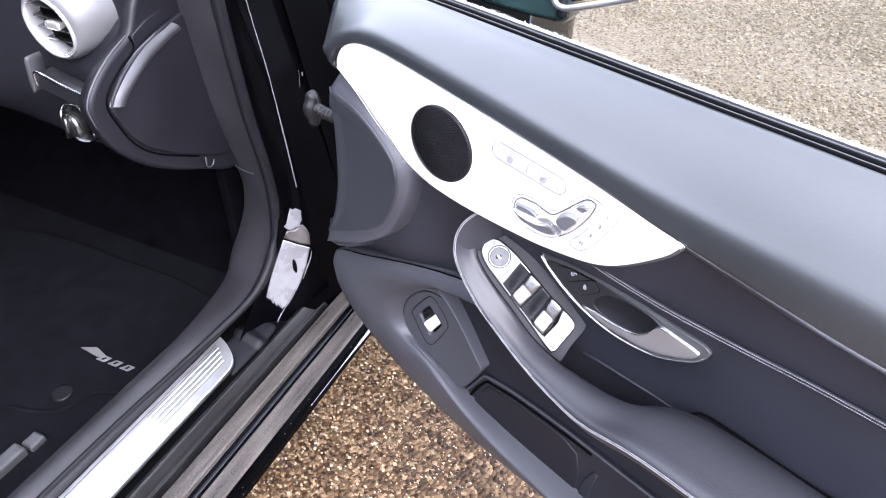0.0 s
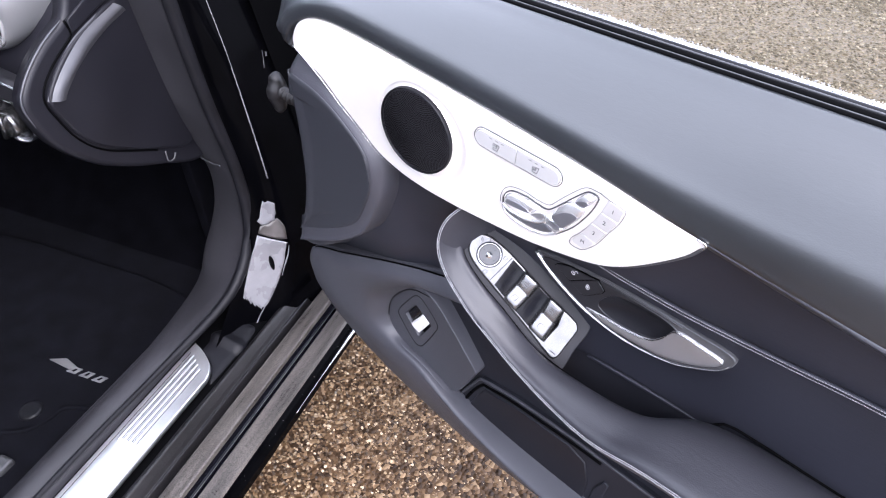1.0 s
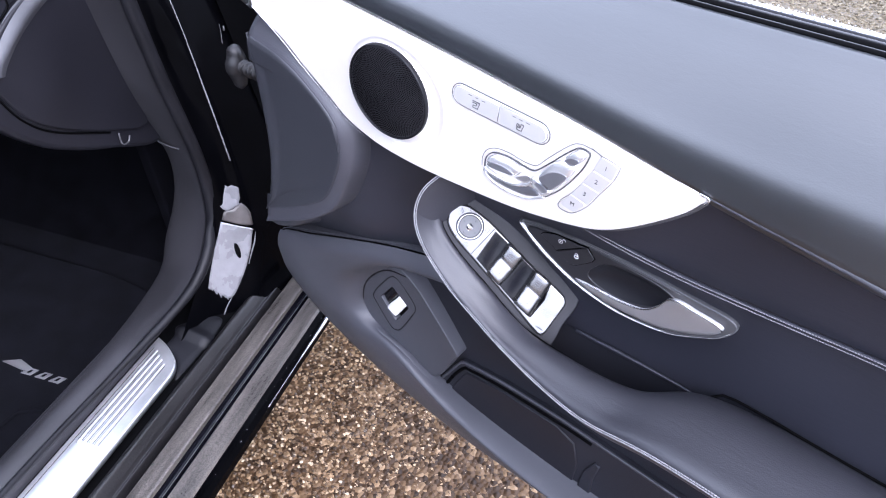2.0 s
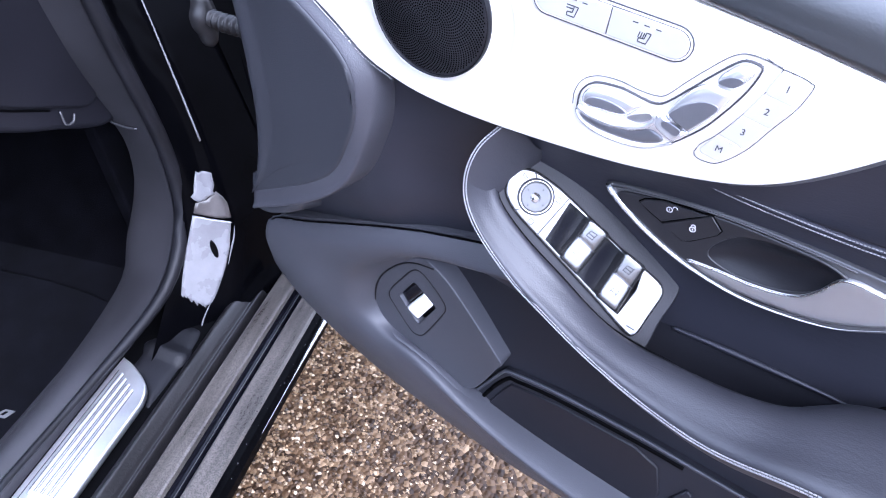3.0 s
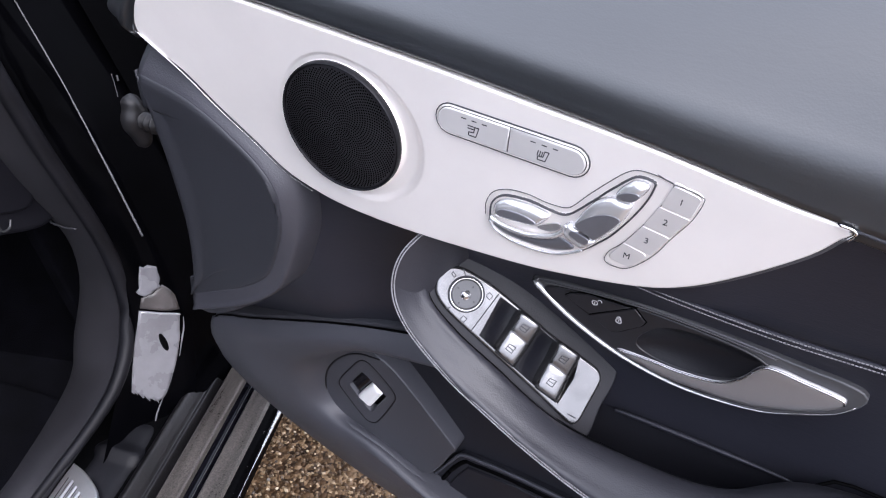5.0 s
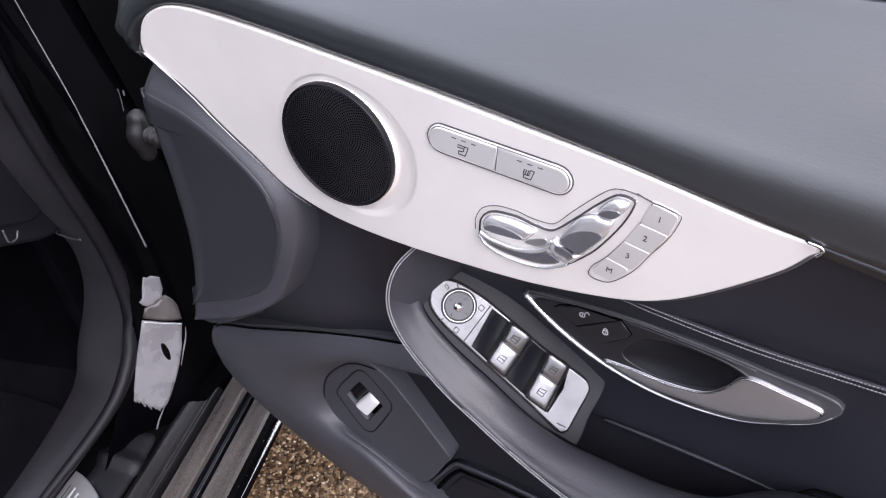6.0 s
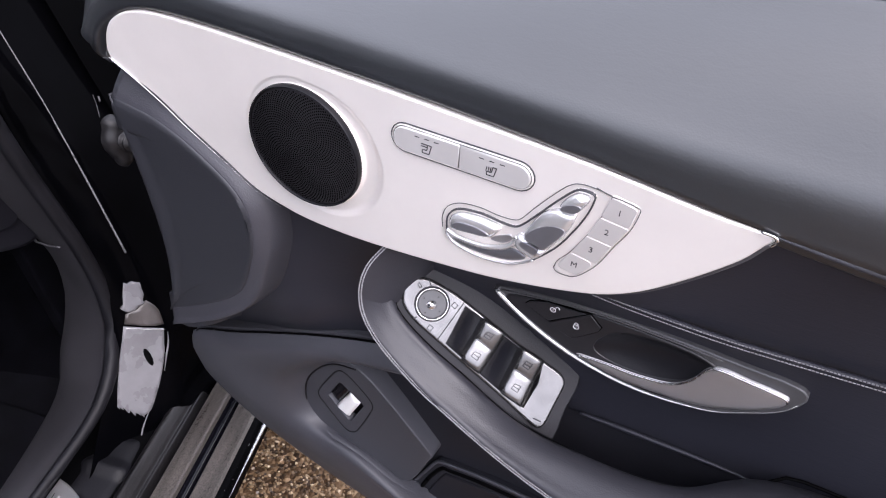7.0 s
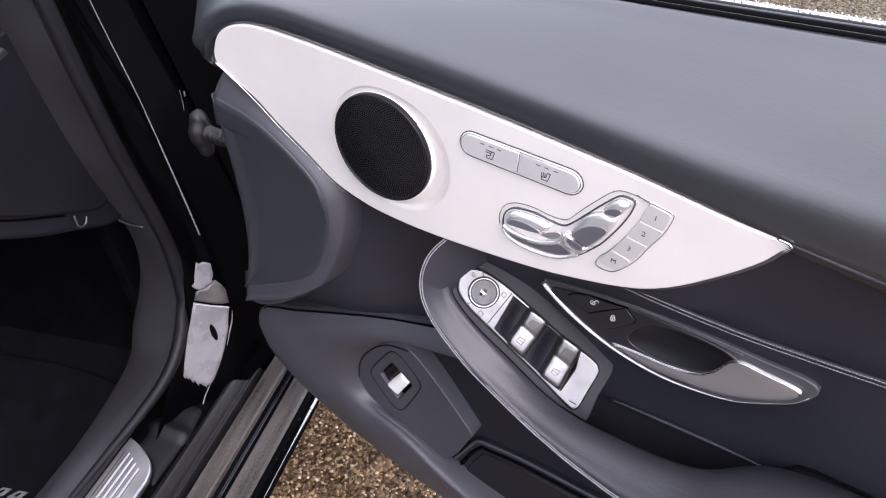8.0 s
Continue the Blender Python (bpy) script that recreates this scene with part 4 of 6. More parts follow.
    c = [car_at(*p) for p in ((-0.050, -0.300, 0.755), (-0.050, -0.42, 0.745), (-0.050, -0.7, 0.73), (-0.05, -1.5, 0.73))]
    d = [car_at(*p) for p in ((0.00, -0.325, 0.69), (0.02, -0.46, 0.69), (0.06, -0.7, 0.69), (0.10, -1.5, 0.68))]
    e = [car_at(*p) for p in ((0.45, -0.330, 0.66), (0.45, -0.46, 0.66), (0.45, -0.7, 0.65), (0.45, -1.5, 0.62))]
    loft("dash_face", [ahead, top, a, b, c, d, e], 34, 60, CABIN, dash, "dark grey dashboard face")
    # round air vent: silver funnel, dark throat, slats and centre knob
    VENT = frame_of(car_at(-0.042, -0.381, 0.879), (RIGHT[0], RIGHT[1], 0.0), (0.03, -0.08, 1))
    vent = ring("vent_ring", circle(0, 0, 0.043, 40), VENT, 0.0065, -0.03, 0.013, LEVER, dash, "bright silver ring of the air vent", n=64)
    flare = [(-0.03, 0.052), (0.03, 0.052), (0.058, 0.038), (0.064, 0.004), (0.046, -0.030), (0.0, -0.052), (-0.05, -0.026), (-0.052, 0.026)]
    mouth = [(-0.017, 0.0385), (0.017, 0.0385), (0.0385, 0.017), (0.0405, 0.000), (0.0300, -0.029), (0.0, -0.042), (-0.036, -0.021), (-0.0385, 0.017)]
    shell = [list(place(VENT, np.array(mouth + mouth[:1]) * (1 - s) + np.array(flare + flare[:1]) * s, h)) for s, h in ((0.0, 0.009), (0.35, 0.004), (0.75, -0.014), (1.0, -0.045))]
    loft("vent_collar", shell, 60, 20, COLLAR, vent, "pale silver funnel round the vent")
    slab("throat", circle(0, 0, 0.035), VENT, -0.03, -0.010, RUBBER_DARK, vent, bevel=0.001)
    for k in range(4):
        y = -0.022 + 0.0148 * k
        w = math.sqrt(max(0.0345 ** 2 - y * y, 0))
        slab("slat", [(-w, y - 0.0009), (w, y - 0.0009), (w, y + 0.0009), (-w, y + 0.0009)], VENT, -0.012, 0.002, SILVER, vent, bevel=0.0004, curved=False)
    slab("knob", [(-0.012, -0.005), (0.010, -0.005), (0.010, 0.005), (-0.012, 0.005)], VENT, -0.01, 0.006, LEVER, vent, bevel=0.003, n=24)
    # light switch below the vent
    SW = frame_of(car_at(-0.084, -0.348, 0.812), (RIGHT[0], RIGHT[1], -0.21), (0.0, 0.0, 1))
    pad = slab("light_switch_panel", [(-0.040, 0.010), (0.036, 0.010), (0.040, 0.004), (0.038, -0.012), (-0.040, -0.012)], SW, -0.02, 0.003, PLASTIC_BLACK, dash, "black light switch panel with silver edge", bevel=0.002, curved=False)
    tube("frame", [place(SW, np.array([p]), 0.004)[0] for p in ((-0.0440, -0.010), (-0.0430, 0.0115), (0.0, 0.012), (0.036, 0.012), (0.0415, 0.005), (0.0415, -0.004), (0.040, -0.012))], 0.0014, CHROME, pad, "chrome frame", n=70)
    knob = slab("light_knob", circle(0.011, -0.043, 0.016), SW, -0.02, 0.014, SILVER, dash, "silver rotary light knob", bevel=0.005, n=32)
    ring("collar", circle(0.011, -0.043, 0.030), SW, 0.004, -0.020, 0.003, CHROME, knob, "chrome ring round the knob")
    slab("grip", [(0.008, -0.058), (0.014, -0.058), (0.014, -0.028), (0.008, -0.028)], SW, 0.01, 0.020, SILVER, knob, bevel=0.002, curved=False)
    slab("slider", [(-0.062, 0.018), (-0.056, 0.022), (-0.053, -0.020), (-0.060, -0.024)], SW, -0.02, 0.003, BEZEL, dash, "grey slider beside the switches", bevel=0.003, n=24)
    return dash


def build_mat():
    mat = thing("floor_mat", "black velour floor mat with a small silver badge", "floor mat")
    M = frame_of(car_at(0, 0, 0.279), (RIGHT[0], RIGHT[1], 0), (*AHEAD, 0))
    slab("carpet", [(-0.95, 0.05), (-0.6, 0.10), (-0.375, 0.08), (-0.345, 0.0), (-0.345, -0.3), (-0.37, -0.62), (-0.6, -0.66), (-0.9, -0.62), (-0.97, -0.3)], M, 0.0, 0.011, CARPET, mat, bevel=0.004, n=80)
    # badge: a slanted bar and three plain blocks
    badge = slab("badge", [(-0.513, -0.121), (-0.487, -0.108), (-0.452, -0.117), (-0.468, -0.124)], M, 0.008, 0.013, SATIN, mat, "silver slanted bar of the badge", bevel=0.0005, curved=False)
    for k in range(3):
        x, y = -0.468 + 0.0265 * k, 0.001 * k
        slab("block", [(x, y - 0.129), (x + 0.010, y - 0.1165), (x + 0.024, y - 0.1155), (x + 0.018, y - 0.128)], M, 0.008, 0.0128, SATIN, badge, bevel=0.0004, curved=False)
        slab("gap", [(x + 0.009, y - 0.1255), (x + 0.013, y - 0.1190), (x + 0.017, y - 0.1190), (x + 0.014, y - 0.1255)], M, 0.009, 0.0132, CARPET, badge, bevel=0.0003, curved=False)
    slab("fixing", circle(-0.458, -0.210, 0.018), M, 0.008, 0.016, RUBBER, mat, "round black mat fixing", bevel=0.004, n=24)
    tube("edge_binding", [place(M, np.array([p]), 0.012)[0] for p in ((-0.52, -0.270), (-0.471, -0.258), (-0.434, -0.238), (-0.419, -0.208), (-0.412, -0.186), (-0.366, -0.167), (-0.34, -0.163))], 0.004, CARPET, mat, "stitched edge of the mat", n=30)
    return mat


build_car()
build_dash()
build_mat()
rail = thing("seat_rail", "grey steel seat rail end on the cabin floor", "seat rail")
solid_box("rail", (-0.50, -0.435, 0.28), (-0.315, -0.410, 0.305), BEZEL, rail, to=car_at, bevel=0.004)
solid_box("foot", (-0.312, -0.430, 0.28), (-0.285, -0.405, 0.30), BEZEL, rail, to=car_at, bevel=0.004)


# ---- the open door ----
door = thing("side_door", "open black side door with aluminium trim and leather armrest", "door")
tagged(door, kind="thing")


def trim_y(x):
    return -0.0334 + 0.056 * x


def build_shell():
    # painted inner frame and outer skin
    def wrap(x, y, z):
        bow = 0.07 * (1 - ((z - 0.66) / 0.296) ** 2)
        return (x, 0.078 + max(bow, 0) if y > 0.1 else y, z)
    bm = bmesh.new()
    nx, nz = 12, 10
    for y, x0 in ((0.065, 0.02), (0.125, -0.01)):
        for i in range(nx + 1):
            for j in range(nz + 1):
                bm.verts.new(wrap(x0 + (1.08 - x0) * i / nx, y, 0.43 + 0.525 * j / nz))
    bm.verts.ensure_lookup_table()
    at = lambda s, i, j: bm.verts[s * (nx + 1) * (nz + 1) + i * (nz + 1) + j]
    for s in (0, 1):
        for i in range(nx):
            for j in range(nz):
                bm.faces.new((at(s, i, j), at(s, i + 1, j), at(s, i + 1, j + 1), at(s, i, j + 1)))
    for i in range(nx):
        for j in (0, nz):
            bm.faces.new((at(0, i, j), at(0, i + 1, j), at(1, i + 1, j), at(1, i, j)))
    for j in range(nz):
        for i in (0, nx):
            bm.faces.new((at(0, i, j), at(0, i, j + 1), at(1, i, j + 1), at(1, i, j)))
    part("door_shell", bm, PAINT, door, "gloss black painted door shell")

    # window slot: inner lip, two rubber lips, outer wet bright strip
    def strip(name, y, z, r, mat, label, flat=1.0):
        tube(name, [(0.03, y + 0.004, z - 0.004), (0.15, y, z), (0.4, y, z), (0.7, y, z), (1.06, y, z - 0.003)], r, mat, door, label, n=60, sides=10, flat=flat)
    strip("inner_lip", 0.0515, 0.9735, 0.0022, RUBBER_DARK, "black lip of the door top")
    strip("slot_seal", 0.0555, 0.9735, 0.0010, BEZEL, "thin grey line of the window seal")
    strip("window_seal", 0.0600, 0.9725, 0.0032, RUBBER_DARK, "black rubber window seal")
    strip("seal_line", 0.0634, 0.9748, 0.0007, BEZEL, "fine grey line between the seals")
    strip("outer_seal", 0.0668, 0.9725, 0.0032, RUBBER, "black outer window seal")
    strip("belt_strip", 0.0728, 0.9730, 0.0034, WET, "wet bright strip along the window line", flat=0.7)
    rng = np.random.RandomState(2)
    spots = [(x, 0.0728 + 0.0040 * rng.uniform(-1, 1), 0.9747 + 0.0008 * rng.rand()) for x in 0.12 + 0.85 * rng.rand(1900) ** 0.9]
    drops("rainwater", spots, 0.00025, 0.0008, door, "rain drops along the window strip", 3)


def build_upper():
    xs = (0.050, 0.070, 0.12, 0.25, 0.36, 0.46, 0.60, 0.80, 1.06)
    low = (0.916, 0.938, 0.951, 0.935, 0.917, 0.897, 0.880, 0.873, 0.869)
    curves = []
    ahead = lambda i, u: (0.8 * u, 0.28 * u)[i] if i < 2 else 0.0
    knee = [min(1.1, 0.25 + 0.95 * max(0, x - 0.05) + 1.3 * max(0, x - 0.36)) for x in xs]
    for dy, up in ((0.022, -0.008), (0.0015, -0.0040), (0.0005, 0.0020), (0.0005, 0.010), (0.0012, 0.021), (0.0035, 0.031), (0.0085, 0.040)):
        curves.append([(x - ahead(i, 0.5 * max(0, up)), trim_y(min(x, 0.5)) + dy, z + up * (k if up > 0.005 else 1)) for i, (x, z, k) in enumerate(zip(xs, low, knee))])
    swell = [0.003 * min(1, max(0, (x - 0.12) / 0.4)) for x in xs]
    for s in (0.3, 0.55, 0.8):
        curves.append([(x - ahead(i, 0.020 + 0.042 * min(1, 1.6 * s)), (1 - s) * (trim_y(min(x, 0.5)) + 0.0085) + s * 0.050 - w * math.sin(math.pi * s), (1 - s) * (z + 0.040 * k) + s * 0.974 + (0.002 + w) * math.sin(math.pi * s)) for i, (x, z, k, w) in enumerate(zip(xs, low, knee, swell))])
    curves.append([(x - ahead(i, 0.062), 0.050, 0.974) for i, x in enumerate(xs)])
    curves.append([(x - ahead(i, 0.062), 0.054, 0.962) for i, x in enumerate(xs)])
    top = loft("upper_panel", curves, 110, 44, VINYL_TOP, door, "soft black vinyl door top", shell=0.012, away=(0, 0.6, -0.8))
    # bead in paler plastic stands in for the highlight along this edge
    tube("panel_edge", [(0.452, -0.0070, 0.8945), (0.470, -0.0060, 0.8920), (0.50, -0.0045, 0.8880), (0.54, -0.0040, 0.8825), (0.60, -0.0040, 0.8765), (0.80, -0.0040, 0.8695), (1.05, -0.0040, 0.8655)], 0.0023, PLASTIC, top, "rounded lower edge of the door top, lightened as a highlight", n=80, sides=12, taper=lambda u: min(1, 0.3 + 12 * u))
    tube("edge_gap", [(0.460, -0.0060, 0.8965), (0.50, -0.0050, 0.8912), (0.54, -0.0045, 0.8857), (0.60, -0.0045, 0.8797), (0.80, -0.0045, 0.8727), (1.05, -0.0045, 0.8687)], 0.0009, RUBBER_DARK, top, "dark gap under the door top", n=60)



SPEAKER = (0.213, 0.881)


def flare_width(a):
    """Width of the scoop round the speaker: wide towards the buttons, narrow elsewhere."""
    return 0.0050 + 0.0100 * max(0, math.cos(a + 0.25)) ** 1.3


def build_trim():
    outline = [(0.067, 0.925), (0.081, 0.939), (0.108, 0.946), (0.152, 0.943), (0.191, 0.938), (0.262, 0.928), (0.325, 0.918), (0.380, 0.909), (0.430, 0.8985), (0.452, 0.8952), (0.4595, 0.8925), (0.456, 0.888),
               (0.447, 0.876), (0.426, 0.857), (0.405, 0.842), (0.383, 0.833), (0.345, 0.826), (0.311, 0.823), (0.250, 0.822), (0.208, 0.825), (0.182, 0.831), (0.161, 0.840), (0.142, 0.855), (0.118, 0.873), (0.095, 0.892), (0.066, 0.909)]
    mouth = [(SPEAKER[0] + (0.0378 + flare_width(a)) * math.cos(a), SPEAKER[1] + (0.0378 + flare_width(a)) * math.sin(a)) for a in np.linspace(0, 2 * math.pi, 72, endpoint=False)]
    trim = pierced("decor_trim", outline, mouth, TRIM, -0.02, 0.0, ALU, door, "satin silver aluminium trim panel", bevel=0.0014, n=200)
    tube("trim_edge", [place(TRIM, np.array([p]), 0.0005)[0] for p in ((0.064, 0.912), (0.095, 0.891), (0.118, 0.872), (0.142, 0.854), (0.161, 0.839), (0.182, 0.830))], 0.0006, CHROME, trim, "thin polished lower edge", n=60, taper=lambda u: max(0.12, 1.15 - 1.45 * u))
    return trim


build_shell()
build_upper()
TRIM_PART = build_trim()


def build_speaker():
    # raised ring and domed mesh with spiral rows of holes
    c = SPEAKER
    # scoop in the trim, deepest towards the buttons, that rises again to the grille
    rows = []
    step = lambda q: q * q * (3 - 2 * q)
    for s in np.linspace(0, 1, 24):
        row = []
        for k in range(72):
            a = 2 * math.pi * k / 72
            r = 0.0378 + flare_width(a) * (1 - s)
            deep = 0.0008 + 0.0026 * max(0, math.cos(a + 0.35)) ** 2
            h = -deep * step(min(1, s / 0.45)) if s < 0.9 else -deep + (deep + 0.0006) * step((s - 0.9) / 0.1)
            row.append((c[0] + r * math.cos(a), c[1] + r * math.sin(a), h))
        rows.append(row)
    verts = [place(TRIM, np.array([p[:2]]), p[2])[0] for row in rows for p in row]
    faces = [(i * 72 + k, i * 72 + (k + 1) % 72, i * 72 + 72 + (k + 1) % 72, i * 72 + 72 + k) for i in range(23) for k in range(72)]
    link("speaker_surround", verts, faces, ALU, TRIM_PART, "flared aluminium rim round the speaker")
    grille = slab("speaker_grille", circle(*c, 0.0375, 40), TRIM, -0.004, 0.0025, GRILLE, TRIM_PART, "black perforated metal speaker grille", bevel=0.002, n=64, dome=0.003)
    verts, faces = [], []
    for k in range(1900):
        r, a = 0.0354 * math.sqrt((k + 0.5) / 1900), k * 2.39996
        h = 0.0027 + 0.003 * (1 - (r / 0.0365) ** 2)
        o6 = len(verts)
        verts += list(place(TRIM, np.array([(c[0] + r * math.cos(a) + 0.00055 * math.cos(b * 1.0472), c[1] + r * math.sin(a) + 0.00055 * math.sin(b * 1.0472)) for b in range(6)]), h))
        faces.append(tuple(range(o6, o6 + 6)))
    holes = link("perforation", verts, faces, RUBBER_DARK, grille, "spiral rows of small black holes", smooth=False)
    holes["kind"] = "stuff"
    ring("rim", circle(*c, 0.0383, 40), TRIM, 0.0016, 0.000, 0.0040, RUBBER, grille, "black rim of the grille", n=72)
    return grille


def build_mid():
    top = [(0.06, -0.012, 0.905), (0.13, -0.010, 0.868), (0.19, -0.007, 0.840), (0.30, 0.002, 0.832), (0.40, 0.006, 0.850), (0.46, 0.006, 0.884), (0.60, 0.008, 0.876), (0.80, 0.008, 0.868), (1.06, 0.008, 0.864)]
    a = [(0.06, -0.010, 0.84), (0.13, -0.010, 0.82), (0.19, -0.001, 0.81), (0.30, 0.012, 0.808), (0.40, 0.014, 0.815), (0.46, 0.014, 0.84), (0.60, 0.015, 0.84), (0.80, 0.015, 0.84), (1.06, 0.015, 0.84)]
    b = [(0.04, -0.009, 0.76), (0.13, -0.008, 0.75), (0.19, 0.011, 0.75), (0.30, 0.030, 0.765), (0.40, 0.028, 0.78), (0.46, 0.026, 0.79), (0.60, 0.025, 0.79), (0.80, 0.025, 0.79), (1.06, 0.025, 0.79)]
    c = [(0.02, -0.006, 0.69), (0.13, 0.000, 0.69), (0.19, 0.017, 0.70), (0.30, 0.038, 0.70), (0.40, 0.040, 0.72), (0.46, 0.038, 0.72), (0.60, 0.035, 0.72), (0.80, 0.035, 0.72), (1.06, 0.035, 0.72)]
    d = [(0.00, 0.020, 0.60), (0.13, 0.030, 0.62), (0.19, 0.032, 0.64), (0.30, 0.042, 0.62), (0.40, 0.044, 0.62), (0.46, 0.044, 0.62), (0.60, 0.044, 0.62), (0.80, 0.044, 0.62), (1.06, 0.044, 0.62)]
    mid = loft("middle_panel", [top, a, b, c, d], 100, 40, VINYL, door, "black vinyl middle panel of the door", shell=0.01)
    # kick panel at the front, standing proud of the middle panel
    rim = np.array([(0.050, 0.8815), (0.067, 0.8785), (0.086, 0.8750), (0.106, 0.8675), (0.127, 0.8550), (0.146, 0.8395), (0.1545, 0.8225), (0.1530, 0.7990), (0.1440, 0.7755), (0.1200, 0.7375), (0.0735, 0.7045), (0.0140, 0.6720)])
    along = np.gradient(rim, axis=0)
    along /= np.linalg.norm(along, axis=1)[:, None]
    away = np.stack([-along[:, 1], along[:, 0]], axis=1)
    l0 = [(0.049, -0.0285, 0.884), (0.0480, -0.0285, 0.855), (0.0480, -0.029, 0.81), (0.0425, -0.029, 0.755), (0.0260, -0.028, 0.70), (0.010, -0.027, 0.670)]
    l00 = [(0.048, 0.02, 0.886), (0.046, 0.02, 0.85), (0.041, 0.02, 0.80), (0.031, 0.02, 0.74), (0.020, 0.02, 0.70), (0.006, 0.02, 0.670)]
    l1 = [(0.0495, -0.0308, 0.8825), (0.066, -0.0312, 0.85), (0.072, -0.0315, 0.80), (0.064, -0.0315, 0.75), (0.042, -0.0312, 0.705), (0.012, -0.0300, 0.671)]
    away[-1] = (-0.25, -0.97)
    wide = (2.0, 1.8, 1.5, 1.15, 0.9, 0.85, 0.8, 0.8, 0.9, 1.15, 1.4, 1.9)
    slope = (1.5, 1.5, 1.4, 1.25, 1.1, 1, 0.9, 0.7, 0.45, 0.2, 0.0, -0.1)
    def fall(d, y):
        return [(px + d * w * u, -0.0306 + (y + 0.0306) * (k if y < -0.016 else 1), pz + d * w * v) for (px, pz), (u, v), k, w in zip(rim, away, slope, wide)]
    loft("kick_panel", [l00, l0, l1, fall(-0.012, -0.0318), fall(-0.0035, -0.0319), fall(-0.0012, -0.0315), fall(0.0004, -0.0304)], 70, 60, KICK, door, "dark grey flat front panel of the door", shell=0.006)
    loft("kick_border", [fall(-0.0002, -0.0307), fall(0.0030, -0.0285), fall(0.0075, -0.0235), fall(0.0115, -0.0175), fall(0.0138, -0.0090), fall(0.0155, 0.0200)], 70, 40, BORDER, door, "soft sloping border round the front panel, lightened as if lit", shell=0.004)
    foot = [(-0.004, -0.02, 0.640), (0.022, -0.022, 0.645), (0.042, -0.015, 0.652), (0.058, 0.004, 0.660)]
    foot2 = [(-0.002, 0.03, 0.622), (0.022, 0.03, 0.627), (0.042, 0.03, 0.632), (0.058, 0.03, 0.636)]
    loft("kick_foot", [[(x, y, z + 0.012) for x, y, z in foot], foot, foot2], 20, 8, KICK, door, "lower return of the front panel", shell=0.004)


def build_lower():
    outer = [(0.26, 0.020, 0.694), (0.161, 0.004, 0.676), (0.05, -0.004, 0.634), (-0.012, -0.006, 0.606), (-0.028, -0.002, 0.548), (-0.006, 0.006, 0.493), (0.05, 0.012, 0.452), (0.13, 0.016, 0.422), (0.25, 0.019, 0.403), (0.40, 0.020, 0.408), (0.70, 0.020, 0.412), (1.05, 0.020, 0.42)]
    lip = [(0.26, 0.024, 0.672), (0.178, 0.015, 0.653), (0.134, 0.014, 0.622), (0.1002, 0.013, 0.587), (0.0875, 0.013, 0.551), (0.0905, 0.012, 0.524), (0.1130, 0.011, 0.511), (0.155, 0.009, 0.503), (0.25, 0.004, 0.465), (0.40, 0.000, 0.450), (0.70, 0.000, 0.450), (1.05, 0.000, 0.45)]
    near = [(0.6 * a[0] + 0.4 * b[0], 0.8 * a[1] - 0.004, 0.6 * a[2] + 0.4 * b[2]) for a, b in zip(outer, lip)]
    half = [(0.18 * a[0] + 0.82 * b[0], 0.3 * a[1] + 0.001, 0.18 * a[2] + 0.82 * b[2]) for a, b in zip(outer, lip)]
    wall = [(0.26, 0.034, 0.666), (0.178, 0.028, 0.640), (0.139, 0.027, 0.612), (0.110, 0.026, 0.580), (0.0985, 0.026, 0.550), (0.101, 0.026, 0.526), (0.122, 0.026, 0.508), (0.160, 0.026, 0.495), (0.252, 0.030, 0.468), (0.40, 0.036, 0.460), (0.70, 0.036, 0.460), (1.05, 0.036, 0.46)]
    back = [(x, y + 0.05, z - 0.004) for x, y, z in outer]
    edge = [(x, y + 0.006, z + 0.0006) for x, y, z in outer]
    loft("lower_panel", [back, edge, outer, near, half, lip, wall], 120, 44, PLASTIC, door, "dark grey grained plastic lower door panel", shell=0.005)
    tube("panel_joint", [(x, y + 0.0016, z + 0.0014) for x, y, z in outer[:5]], 0.0010, RUBBER_DARK, door, "dark joint above the lower panel", n=80)
    # recess behind: plain back wall, its shade put into a dark base
    slab("recess_back", [(0.06, 0.60), (0.14, 0.66), (0.28, 0.670), (0.36, 0.665), (0.41, 0.668), (0.45, 0.671), (0.485, 0.678), (0.50, 0.686), (1.05, 0.690), (1.05, 0.44), (0.30, 0.44), (0.15, 0.465), (0.08, 0.52)], frame_of((0, 0.0145, 0), (1, 0, 0), (0, 0.04, 1)), -0.01, 0.0, RECESS, door, "back wall of the door recess, darkened for its shade", bevel=0.001, curved=False)
    # insert that carries the tailgate switch
    mouth = rounded([(0.1260, 0.5670), (0.1470, 0.5975), (0.1720, 0.5770), (0.1485, 0.5385)], 0.0035)
    insert = pierced("switch_insert", [(0.086, 0.548), (0.094, 0.577), (0.117, 0.605), (0.146, 0.626), (0.160, 0.632), (0.171, 0.6285), (0.1865, 0.618), (0.210, 0.592), (0.236, 0.5600), (0.2425, 0.5515), (0.2425, 0.5475), (0.238, 0.5395), (0.2088, 0.486), (0.165, 0.478), (0.120, 0.492), (0.090, 0.52)], mouth, LOW, -0.02, 0.0030, PLASTIC, door, "grey insert that holds the tailgate switch", bevel=0.0015, n=120)
    tube("insert_gap", [place(LOW, np.array([p]), 0.003)[0] for p in ((0.171, 0.6265), (0.147, 0.6205), (0.126, 0.605), (0.104, 0.577), (0.0945, 0.548), (0.0965, 0.521), (0.125, 0.496), (0.162, 0.482))], 0.0009, RUBBER, insert, "dark gap round the insert", n=60)
